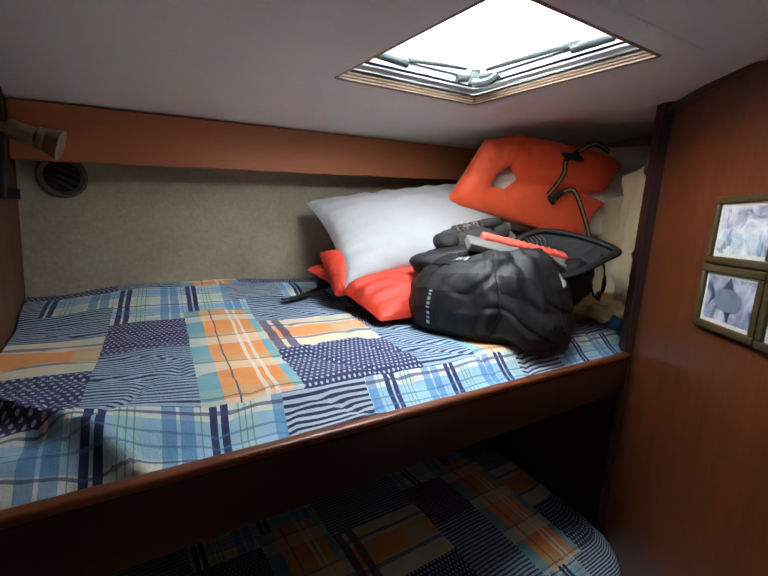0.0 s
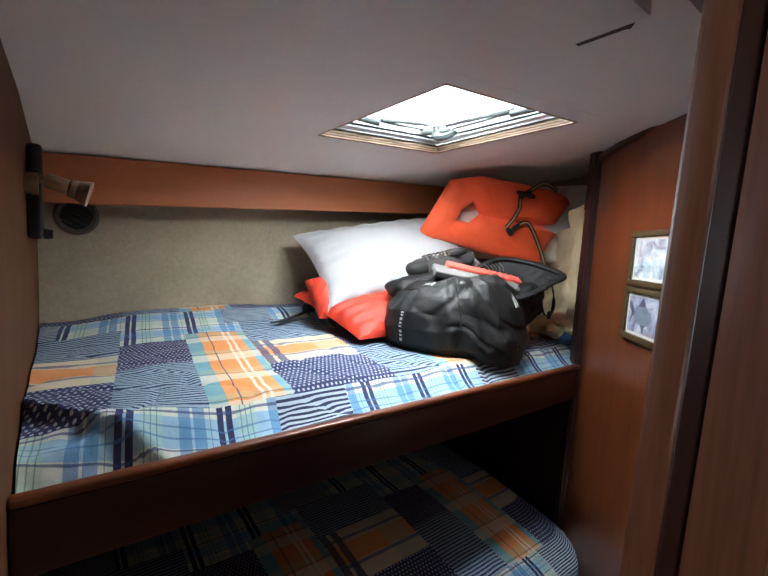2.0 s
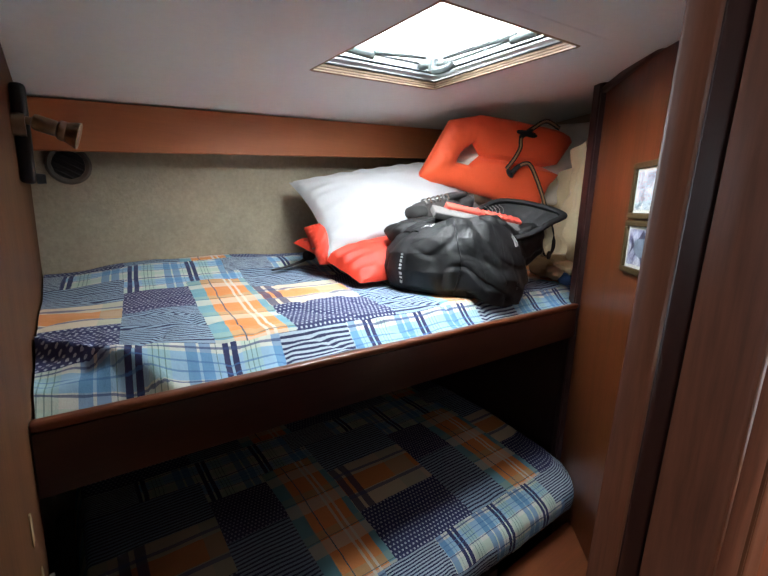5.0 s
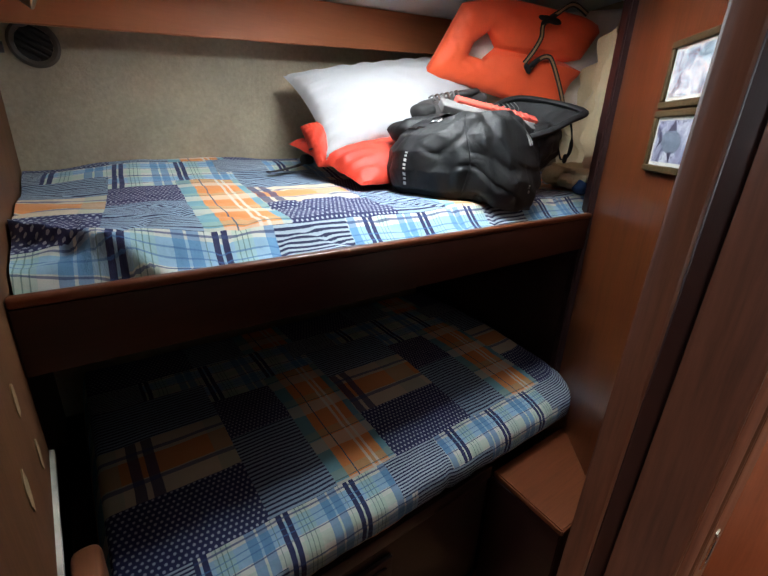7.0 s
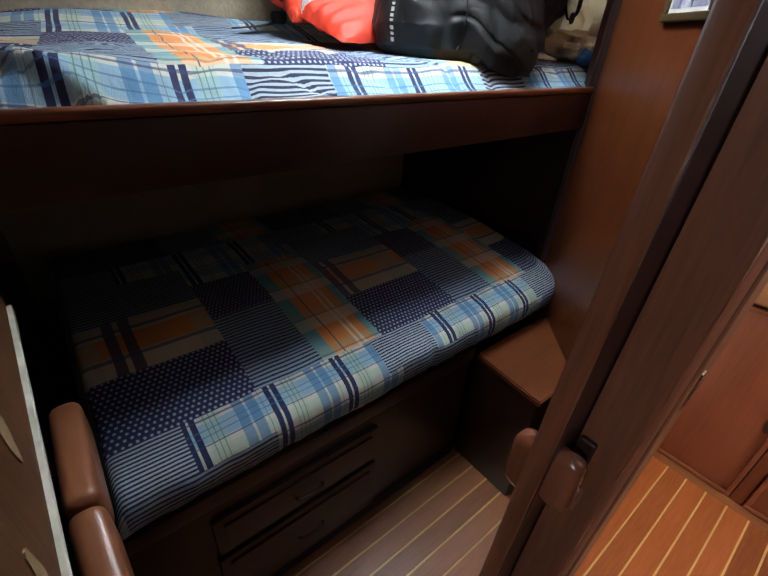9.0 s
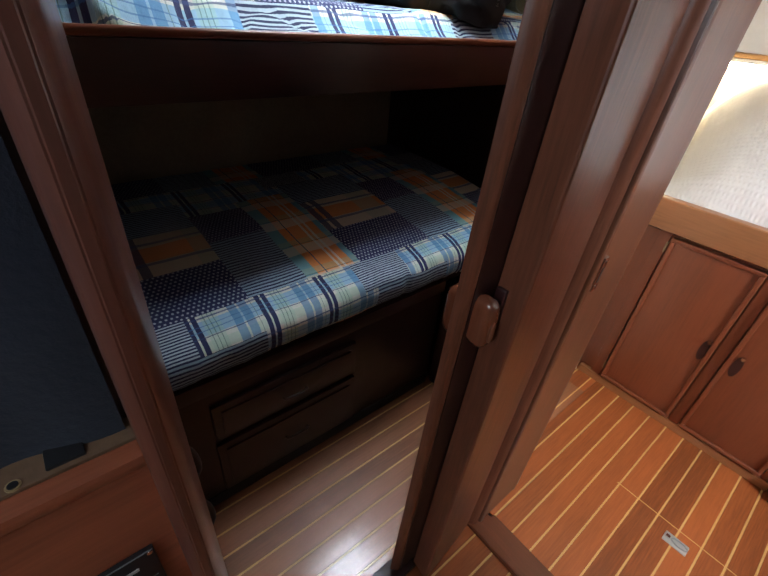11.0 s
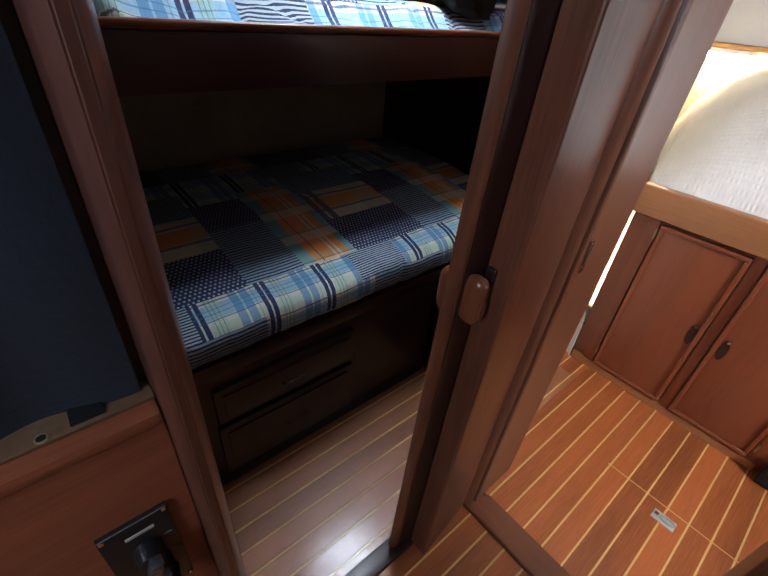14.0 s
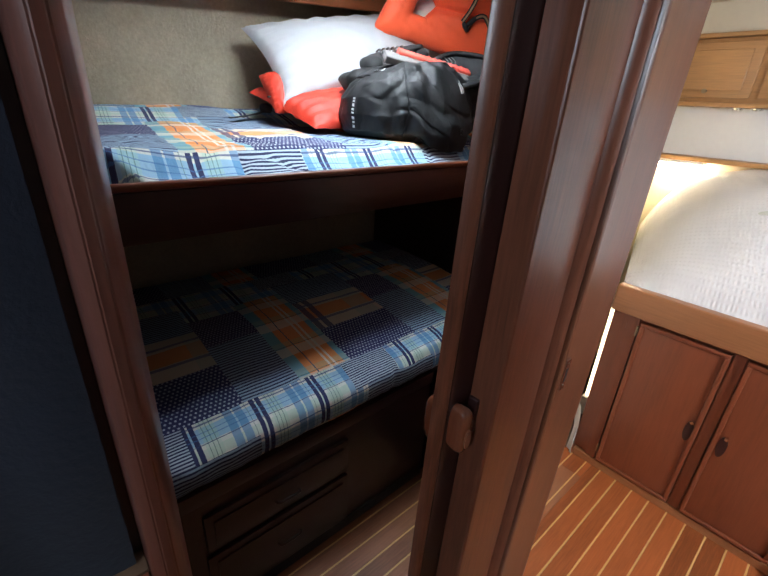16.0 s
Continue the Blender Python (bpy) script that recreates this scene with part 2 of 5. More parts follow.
def quilt_material(name):
    """Printed patchwork: dots, pin stripes and madras plaids in a repeat of 0.64 m."""
    m, nt, bs = graph(name)
    g = G(nt)
    sep = g.node("ShaderNodeSeparateXYZ")
    uvw = g.coords("UV")
    warp = g.noise(uvw, 9, 2)
    g.put(sep.inputs[0], uvw)
    u = g.m("ADD", sep.outputs[0], g.m("MULTIPLY", g.m("SUBTRACT", warp, 0.5), 0.006))
    v = g.m("ADD", sep.outputs[1], g.m("MULTIPLY", g.m("SUBTRACT", warp, 0.5), 0.006))
    P = 0.64
    pu, pv = (g.m("MULTIPLY", g.m("FRACT", g.m("DIVIDE", s, P)), P) for s in (u, v))

    def fr(s, period, shift=0.0):
        return g.m("FRACT", g.m("ADD", g.m("DIVIDE", s, period), shift))

    def band(s, a, b):
        return g.m("MULTIPLY", g.m("GREATER_THAN", s, a), g.m("LESS_THAN", s, b))

    def dots(pitch, radius, bg, fg):
        row = g.m("FLOOR", g.m("DIVIDE", v, pitch))
        x = g.m("SUBTRACT", fr(g.m("ADD", u, g.m("MULTIPLY", row, pitch * 0.5)), pitch), 0.5)
        y = g.m("SUBTRACT", fr(v, pitch), 0.5)
        d = g.m("ADD", g.m("MULTIPLY", x, x), g.m("MULTIPLY", y, y))
        return g.mix(g.m("LESS_THAN", d, radius * radius), bg, fg)

    navy, pale = (0.008, 0.016, 0.075), (0.30, 0.43, 0.55)
    fine = g.mix(g.m("LESS_THAN", fr(v, 0.0114), 0.45), pale, navy)
    bold = g.mix(g.m("LESS_THAN", fr(v, 0.0080), 0.48), (0.42, 0.52, 0.60), navy)
    spot = dots(0.0122, 0.25, (0.012, 0.020, 0.105), (0.42, 0.47, 0.56))
    tiny = dots(0.0105, 0.25, (0.018, 0.018, 0.095), (0.40, 0.40, 0.50))
    # blue and white plaid
    pw, ph = fr(u, 0.172), fr(v, 0.107)
    c = g.mix(g.m("MULTIPLY", band(ph, 0.40, 0.80), 0.75), (0.70, 0.72, 0.64), (0.20, 0.48, 0.70))
    c = g.mix(g.m("MULTIPLY", band(ph, 0.02, 0.26), 0.45), c, (0.42, 0.62, 0.46))
    c = g.mix(g.m("MULTIPLY", g.m("MAXIMUM", band(pw, 0.06, 0.18), band(pw, 0.21, 0.33)), 0.70), c, (0.05, 0.24, 0.52))
    c = g.mix(g.m("MULTIPLY", band(pw, 0.68, 0.90), 0.40), c, (0.40, 0.62, 0.50))
    c = g.mix(g.m("MAXIMUM", band(pw, 0.46, 0.53), band(pw, 0.56, 0.63)), c, (0.010, 0.018, 0.10))
    lines = g.m("MAXIMUM", g.m("MAXIMUM", band(pw, 0.72, 0.732), band(pw, 0.78, 0.792)), g.m("MAXIMUM", band(pw, 0.84, 0.852), band(pw, 0.38, 0.39)))
    c = g.mix(g.m("MULTIPLY", lines, 0.7), c, (0.10, 0.22, 0.18))
    c = g.mix(g.m("MULTIPLY", g.m("MAXIMUM", band(ph, 0.52, 0.545), band(ph, 0.65, 0.675)), 0.6), c, (0.04, 0.16, 0.42))
    plaid = g.mix(g.m("MULTIPLY", g.m("MAXIMUM", band(ph, 0.36, 0.385), band(ph, 0.86, 0.90)), 0.75), c, (0.02, 0.05, 0.18))
    # orange madras
    c = g.mix(band(fr(u, 0.16, 0.13), 0.0, 0.24), (0.80, 0.29, 0.075), (0.17, 0.40, 0.48))
    c = g.mix(g.m("MULTIPLY", band(fr(v, 0.142), 0.0, 0.30), 0.62), c, (0.80, 0.72, 0.55))
    c = g.mix(g.m("MULTIPLY", band(fr(v, 0.142), 0.34, 0.52), 0.35), c, (0.42, 0.50, 0.30))
    c = g.mix(g.m("MULTIPLY", g.m("MAXIMUM", band(fr(u, 0.16), 0.55, 0.60), band(fr(u, 0.16), 0.66, 0.71)), 0.75), c, (0.80, 0.76, 0.66))
    c = g.mix(band(fr(u, 0.16), 0.265, 0.285), c, (0.06, 0.10, 0.16))
    orange = g.mix(g.m("MULTIPLY", band(fr(v, 0.142), 0.325, 0.345), 0.8), c, (0.10, 0.16, 0.14))
    # tan plaid with navy bars
    c = g.mix(band(fr(v, 0.185), 0.35, 0.72), (0.70, 0.60, 0.44), (0.76, 0.30, 0.09))
    c = g.mix(g.m("MULTIPLY", band(fr(u, 0.29), 0.05, 0.35), 0.4), c, (0.35, 0.50, 0.38))
    c = g.mix(g.m("MULTIPLY", g.m("MAXIMUM", band(fr(u, 0.29), 0.42, 0.50), band(fr(u, 0.29), 0.54, 0.62)), 0.85), c, (0.04, 0.035, 0.12))
    tan = g.mix(g.m("MULTIPLY", g.m("MAXIMUM", band(fr(v, 0.185), 0.26, 0.33), band(fr(v, 0.185), 0.78, 0.84)), 0.75), c, (0.06, 0.08, 0.20))
    # the patches
    col0 = g.mix(g.m("GREATER_THAN", pv, 0.285), spot, tan)
    col0 = g.mix(g.m("GREATER_THAN", pv, 0.475), col0, fine)
    col1 = g.mix(g.m("GREATER_THAN", pv, 0.37), fine, tiny)
    col1 = g.mix(g.m("GREATER_THAN", pv, 0.54), col1, plaid)
    col2 = g.mix(g.m("GREATER_THAN", pv, 0.575), orange, plaid)
    c = g.mix(g.m("GREATER_THAN", pu, 0.29), col0, col1)
    c = g.mix(g.m("GREATER_THAN", pu, 0.46), c, col2)
    row0 = g.mix(band(pu, 0.13, 0.595), bold, plaid)
    c = g.mix(g.m("LESS_THAN", pv, 0.105), c, row0)
    fade = g.noise(g.coords(), 5, 4)
    c = g.mix(g.m("MULTIPLY", fade, 0.06), c, (0.5, 0.5, 0.5))
    g.put(bs.inputs["Base Color"], c)
    bs.inputs["Roughness"].default_value, bs.inputs["Sheen Weight"].default_value = 0.85, 0.05
    weave = g.noise(uvw, 700, 2)
    crease = g.noise(uvw, 38, 4, 0.6)
    g.bump(g.m("ADD", g.m("MULTIPLY", weave, 0.25), crease), 0.5, 0.007, bs)
    return m


quilt_print = quilt_material("patchwork_print")

# ---- builders ----


def thing(name, label, category, at=(0, 0, 0), group="", kind=""):
    ob = new(name)
    ob.empty_display_size = 0.05
    ob.location = at
    return tagged(ob, label, category, group, kind)


def mesh_of(name, bm, material, smooth=True):
    me = bpy.data.meshes.new(name)
    bmesh.ops.recalc_face_normals(bm, faces=bm.faces)
    for f in bm.faces:
        f.smooth = smooth
    bm.to_mesh(me)
    bm.free()
    me.materials.append(material)
    if smooth:
        me.set_sharp_from_angle(angle=radians(40))
    return me


def part(name, bm, material, parent=None, label="", smooth=True):
    """One mesh object under a thing or a part; the mesh is given in world metres."""
    ob = new(name, mesh_of(name, bm, material, smooth))
    if parent is not None:
        ob.parent = parent
        if parent.parent is None:
            ob.matrix_parent_inverse = parent.matrix_basis.inverted()
    if label:
        tagged(ob, label)
    return ob


def setting(name, bm, material, label, category, smooth=True):
    return tagged(part(name, bm, material, None, "", smooth), label, category, "", "structure")


def box(x0, y0, z0, x1, y1, z1, bevel=0.003, seg=2, bm=None):
    b = bmesh.new()
    bmesh.ops.create_cube(b, size=1)
    for v in b.verts:
        v.co = Vector(((x0 + x1) / 2 + v.co.x * (x1 - x0), (y0 + y1) / 2 + v.co.y * (y1 - y0), (z0 + z1) / 2 + v.co.z * (z1 - z0)))
    if bevel:
        bmesh.ops.bevel(b, geom=b.edges[:], offset=min(bevel, 0.45 * min(abs(x1 - x0), abs(y1 - y0), abs(z1 - z0))), segments=seg, affect="EDGES", profile=0.6)
    return b if bm is None else merge(bm, b)


def merge(a, b):
    me = bpy.data.meshes.new("tmp")
    b.to_mesh(me)
    b.free()
    a.from_mesh(me)
    bpy.data.meshes.remove(me)
    return a


def moved(bm, m):
    bmesh.ops.transform(bm, matrix=m, verts=bm.verts)
    return bm


def prism(poly, z0, z1, bevel=0.0, m=None):
    """A polygon in plan, drawn up from z0 to z1."""
    b = bmesh.new()
    lo = [b.verts.new((x, y, z0)) for x, y in poly]
    hi = [b.verts.new((x, y, z1)) for x, y in poly]
    n = len(poly)
    b.faces.new(lo[::-1])
    b.faces.new(hi)
    for i in range(n):
        b.faces.new((lo[i], lo[(i + 1) % n], hi[(i + 1) % n], hi[i]))
    bmesh.ops.recalc_face_normals(b, faces=b.faces)
    if bevel:
        bmesh.ops.bevel(b, geom=b.edges[:], offset=bevel, segments=2, affect="EDGES")
    return b if m is None else moved(b, m)


def rod(a, c, r0, r1=None, seg=14, bm=None):
    a, c = Vector(a), Vector(c)
    b = bmesh.new()
    bmesh.ops.create_cone(b, segments=seg, radius1=r0, radius2=r0 if r1 is None else r1, depth=(c - a).length, cap_ends=True)
    moved(b, Matrix.Translation((a + c) / 2) @ (c - a).to_track_quat("Z", "Y").to_matrix().to_4x4())
    return b if bm is None else merge(bm, b)


def tube(points, r, seg=8, flat=1.0, up=(0, 0, 1)):
    """A strap or cord along points; flat < 1 makes it a band."""
    b = bmesh.new()
    pts = [Vector(p) for p in points]
    rings = []
    for i, p in enumerate(pts):
        d = (pts[min(i + 1, len(pts) - 1)] - pts[max(i - 1, 0)]).normalized()
        s = d.cross(Vector(up)).normalized()
        n = s.cross(d)
        rings.append([b.verts.new(p + s * (r * math.cos(2 * math.pi * k / seg)) + n * (r * flat * math.sin(2 * math.pi * k / seg))) for k in range(seg)])
    for q, w in zip(rings, rings[1:]):
        for k in range(seg):
            b.faces.new((q[k], q[(k + 1) % seg], w[(k + 1) % seg], w[k]))
    b.faces.new(rings[0][::-1])
    b.faces.new(rings[-1])
    return b


def spline(points, n=8):
    """Points of a smooth line through the given ones."""
    p = [Vector(q) for q in points]
    p = [2 * p[0] - p[1]] + p + [2 * p[-1] - p[-2]]
    out = []
    for i in range(1, len(p) - 2):
        for k in range(n):
            t = k / n
            out.append(0.5 * ((2 * p[i]) + (p[i + 1] - p[i - 1]) * t + (2 * p[i - 1] - 5 * p[i] + 4 * p[i + 1] - p[i + 2]) * t * t + (3 * p[i] - p[i - 1] - 3 * p[i + 1] + p[i + 2]) * t ** 3))
    return out + [p[-2]]


def sheet(f, nu, nv, uv=None, closed_u=False):
    """A grid surface: f(i/nu, j/nv) gives the place, uv(...) the print's metres."""
    b = bmesh.new()
    layer = b.loops.layers.uv.new("UVMap") if uv else None
    nn = nu if closed_u else nu + 1
    vs = [[b.verts.new(f(i / nu, j / nv)) for j in range(nv + 1)] for i in range(nn)]
    for i in range(nu):
        for j in range(nv):
            k = (i + 1) % nn
            fc = b.faces.new((vs[i][j], vs[k][j], vs[k][j + 1], vs[i][j + 1]))
            if layer:
                for l, (p, q) in zip(fc.loops, ((i, j), (i + 1, j), (i + 1, j + 1), (i, j + 1))):
                    l[layer].uv = uv(p / nu, q / nv)
    return b


def wob(x, y, z, s, seed=0.0):
    return noise.noise(Vector((x * s + seed, y * s - seed * 0.7, z * s + seed * 1.3)))


def smooth_step(a, b, x):
    t = min(1.0, max(0.0, (x - a) / (b - a)))
    return t * t * (3 - 2 * t)

# ---- the shell ----


def deck(x, y):
    """Height of the deckhead, which follows sheer and camber."""
    return 1.872 + 0.07 * (x - 0.574) - 0.11 * max(0.0, y - 1.0)


def ceiling_mesh():
    x0, y0, x1, y1 = HATCH[0] - 0.0125, HATCH[1] - 0.0125, HATCH[2] + 0.0125, HATCH[3] + 0.0125
    xs = [-1.3, -0.6, -0.2, 0.2, x0, x1, 1.3, 1.7, 2.1]
    ys = [-0.02, 0.2, 0.4, y0, y1, 1.2, 1.4, 1.6]
    b = bmesh.new()
    lo = {(x, y): b.verts.new((x, y, deck(x, y))) for x in xs for y in ys}
    hi = {(x, y): b.verts.new((x, y, deck(x, y) + 0.028)) for x in xs for y in ys}
    hole = lambda i, j: xs[i] == x0 and ys[j] == y0
    for i in range(len(xs) - 1):
        for j in range(len(ys) - 1):
            q = [(xs[i], ys[j]), (xs[i + 1], ys[j]), (xs[i + 1], ys[j + 1]), (xs[i], ys[j + 1])]
            if hole(i, j):
                continue
            b.faces.new([lo[k] for k in q][::-1])
            b.faces.new([hi[k] for k in q])
    return b


setting("ceiling", ceiling_mesh(), vinyl, "grey-white vinyl deckhead with a square hatch opening", "ceiling")
setting("ceiling_corridor", box(-1.3, -2.3, 1.86, 2.7, -0.03, 1.90, 0), vinyl, "pale vinyl deckhead over the passage", "ceiling")
setting("ceiling_aft", prism([(0.868, -0.026), (2.53, -0.026), (2.53, 0.60), (1.5, 0.285), (0.868, 0.12)], 1.86, 1.872), cream, "cream deckhead of the aft cabin", "ceiling")
slot = thing("ceiling_slot", "black-edged raised panel in the deckhead", "vent", (0.57, 0.30, 1.87), kind="structure")
part("panel", box(0.30, 0.212, deck(0.46, 0.2) - 0.012, 0.5535, 0.305, deck(0.46, 0.2) + 0.006, 0.004, 2), vinyl, slot)
part("edge", box(0.554, 0.243, deck(0.55, 0.2) - 0.016, 0.565, 0.305, deck(0.55, 0.2) + 0.006, 0.001, 1), black_plastic, slot, "black rubber edge")
part("edge", moved(box(-0.021, -0.0045, -0.017, 0.021, 0.0045, 0.006, 0.001, 1), Matrix.Translation((0.5480, 0.2290, deck(0.55, 0.2))) @ Matrix.Rotation(radians(42), 4, "Z")), black_plastic, slot)

setting("ceiling_seam", tube([(0.547 + (1.037 - 0.547) * k / 12, 0.506 + (0.493 - 0.506) * k / 12, deck(0.547 + (1.037 - 0.547) * k / 12, 0.506) + 0.0018) for k in range(13)], 0.0065, 12, 0.45), vinyl, "faint raised seam in the vinyl deckhead", "trim")
setting("wall_back", box(-0.13, 1.56, 0, 2.1, 1.60, 1.98, 0), carpet, "beige carpet-lined hull side behind the bunks", "wall")
setting("wall_end", box(1.98, 0.70, 0.0, 2.02, 1.56, 2.0, 0), carpet, "beige lined end of the upper bunk", "wall")
setting("wall_behind_post", box(1.47, 0.68, 0.0, 2.0, 0.702, 2.0, 0), wood_z, "mahogany partition beside the upper bunk", "wall")


def fascia():
    b = bmesh.new()
    pts = []
    for y in (1.450, 1.468):
        pts.append([b.verts.new((x, y, z)) for x, z in ((-0.05, 1.639), (2.0, 1.788), (2.0, deck(2.0, 1.45) - 0.004), (-0.05, deck(-0.05, 1.45) - 0.005))])
    f, k = pts
    b.faces.new(f)
    b.faces.new(k[::-1])
    for i in range(4):
        b.faces.new((f[i], f[(i + 1) % 4], k[(i + 1) % 4], k[i]))
    bmesh.ops.bevel(b, geom=b.edges[:], offset=0.002, segments=1, affect="EDGES")
    return b


setting("shelf_fascia", fascia(), fascia_wood, "orange-brown laminate shelf fascia under the deckhead", "trim")
# Added board: its dark colour gives the recess behind the fascia its shade.
setting("fascia_shade_board", box(-0.05, 1.469, 1.775, 2.0, 1.558, 1.79, 0), dark_x, "dark board added to keep the recess behind the fascia in shade", "trim")

# left side of the bunk cabin
b = bmesh.new()
prof = [(0.215, 0.835), (0.70, 0.955), (0.70, 1.08), (1.558, 1.08), (1.558, 1.90), (0.215, 1.90)]
lo = [b.verts.new((-0.076, y, z)) for y, z in prof]
hi = [b.verts.new((-0.052, y, z)) for y, z in prof]
b.faces.new(lo)
b.faces.new(hi[::-1])
for i in range(len(prof)):
    k = (i + 1) % len(prof)
    b.faces.new((lo[i], lo[k], hi[k], hi[i]))
wall_left = setting("wall_left", b, bulkhead_wood, "brown mahogany-faced bulkhead with old glue marks", "wall", False)
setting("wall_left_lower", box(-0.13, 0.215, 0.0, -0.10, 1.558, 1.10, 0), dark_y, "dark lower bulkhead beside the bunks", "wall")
edge = part("worn_edge", moved(box(-0.30, -0.016, -0.006, 0.30, 0.009, 0.006, 0.002), Matrix.Translation((-0.062, 0.415, 0.877)) @ Matrix.Rotation(radians(90), 4, "Z") @ Matrix.Rotation(radians(-13.8), 4, "Y")), worn_white, wall_left, "chipped white-painted board edge")
for k, (y, z, s) in enumerate(((0.50, 1.05, 0.9), (0.40, 0.985, 1.1), (0.58, 1.12, 0.8), (0.33, 1.06, 1.0), (0.62, 1.01, 0.8), (0.29, 0.93, 1.0))):
    c = bmesh.new()
    ring = [c.verts.new((-0.0505, y + s * 0.011 * math.cos(a) * (1 + 0.35 * wob(a, k, 0, 1.3)), z + s * 0.030 * math.sin(a) * (1 + 0.35 * wob(a, k, 3, 1.3)))) for a in [2 * math.pi * i / 18 for i in range(18)]]
    c.faces.new(ring)
    c2 = bmesh.ops.extrude_face_region(c, geom=c.faces[:])
    for v in [e for e in c2["geom"] if isinstance(e, bmesh.types.BMVert)]:
        v.co.x -= 0.0025
    part("glue_patch", c, glue_tan, wall_left, "tan patch of old glue")

# picture wall, corner post
PA, PB = Vector((1.452, 0.712)), Vector((0.925, 0.143))
wd = (PB - PA).normalized()
wn = Vector((wd.y, -wd.x))
wn = wn if wn.x < 0 else -wn


def on_wall(s, h, z):
    """A place on the picture wall: s along it from the post, h in front of it."""
    p = PA + wd * s + wn * h
    return (p.x, p.y, z)


def wall_frame(s, z):
    """Axes on the picture wall: x along it, y up, z out of it."""
    return Matrix(((wd.x, 0, wn.x, on_wall(s, 0, 0)[0]), (wd.y, 0, wn.y, on_wall(s, 0, 0)[1]), (0, 1, 0, z), (0, 0, 0, 1)))


L = (PB - PA).length
q = [on_wall(0, 0, 0)[:2], on_wall(L, 0, 0)[:2], on_wall(L, -0.022, 0)[:2], on_wall(0, -0.022, 0)[:2]]
wall_pic = setting("wall_pictures", prism(q, 0, deck(1.2, 0.4) + 0.02), veneer, "reddish mahogany veneer bulkhead hung with small pictures", "wall", False)
post = thing("corner_post", "dark mahogany corner post at the end of the bunk", "post", (1.452, 0.712, 0), kind="structure")
q = [on_wall(-0.012, 0.028, 0)[:2], on_wall(0.030, 0.020, 0)[:2], on_wall(0.034, -0.004, 0)[:2], on_wall(-0.022, -0.012, 0)[:2]]
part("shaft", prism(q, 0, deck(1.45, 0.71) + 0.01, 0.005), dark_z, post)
q = [on_wall(-0.026, 0.010, 0)[:2], on_wall(-0.013, 0.024, 0)[:2], on_wall(-0.020, -0.012, 0)[:2], on_wall(-0.034, -0.006, 0)[:2]]
part("fillet", prism(q, 0, deck(1.45, 0.71) + 0.01, 0.002), post_wood, post)
b = box(0.02, -0.010, -0.002, L, 0.010, 0.014, 0.004)
setting("cove_moulding", moved(b, wall_frame(0, 0) @ Matrix.Translation((0, deck(1.2, 0.4) - 0.008, 0)) @ Matrix.Rotation(radians(2.8), 4, "Z")), dark_x, "dark moulding along the top of the bulkhead", "trim")

# ---- pocket door and the jambs between the cabins ----
TOP = 1.865
LEAN_X, LEAN_Y = 0.005, -0.02      # the doorway leans a little towards the passage


def lean(bm):
    for v in bm.verts:
        k = v.co.z - 0.9
        v.co.x += LEAN_X * k
        v.co.y += LEAN_Y * k
    return bm


door = tagged(thing("door_1", "sliding mahogany door pushed back into its pocket", "door", (0.36, 0.12, 0)), kind="structure")
part("stile", lean(prism([(0.366, 0.1185), (0.3670, 0.1150), (0.3785, 0.1028), (0.3815, 0.1010), (0.3865, 0.1008), (0.3865, 0.1185)], 0.022, 1.774, 0.0012)), post_wood, door, "paler edge of the door")
# Leaf far darker than its edge: the pocket's shade is in its colour.
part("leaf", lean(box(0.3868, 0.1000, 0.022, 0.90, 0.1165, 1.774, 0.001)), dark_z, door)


def finger_pull(y_out):
    """An oblong wooden pull with rounded ends."""
    def f(a, t):
        ang, w = 2 * math.pi * a, (t - 0.5) * 2
        r = (1 - abs(w) ** 5) ** 0.5
        c, s = math.cos(ang), math.sin(ang)
        return (0.407 + 0.0155 * (abs(c) ** 0.6) * (1 if c > 0 else -1) * max(r, 0.02), y_out + 0.022 * (abs(s) ** 0.7) * (1 if s > 0 else -1) * max(r, 0.02), 0.888 + w * 0.047)
    return sheet(f, 24, 20, None, True)


pull = part("finger_pull", finger_pull(0.090), polished, door, "polished oblong wooden pull")
part("thumb_hollow", moved(rod((0, -0.0015, 0), (0, 0.0015, 0), 0.008, 0.008, 20), Matrix.Translation((0.405, 0.0675, 0.880)) @ Matrix.Diagonal((0.9, 1, 2.4, 1))), post_wood, pull)
part("finger_pull", moved(finger_pull(0.126), Matrix.Translation((-0.012, 0, 0.0))), polished, door, "polished oblong wooden pull on the inner side")

jamb = tagged(thing("door_jamb", "varnished mahogany jambs between two cabin doorways", "door frame", (0.6, 0.1, 0)), kind="structure")
part("pocket_post", lean(prism([(0.4374, 0.0980), (0.4374, 0.0958), (0.4328, 0.0510), (0.4332, 0.0475), (0.4352, 0.0455), (0.4390, 0.0450), (0.634, 0.0722), (0.634, 0.0980)], 0, TOP, 0.001)), post_wood, jamb)
part("notch", lean(box(0.4290, 0.0760, 0.872, 0.4372, 0.0950, 0.940, 0.006, 3)), dark_z, jamb, "dark finger notch in the jamb")
part("stop", lean(prism([(0.6345, 0.0980), (0.6345, 0.0715), (0.6465, 0.0565), (0.6495, 0.0545), (0.6525, 0.0555), (0.6530, 0.0980)], 0, TOP, 0.001)), post_wood, jamb)
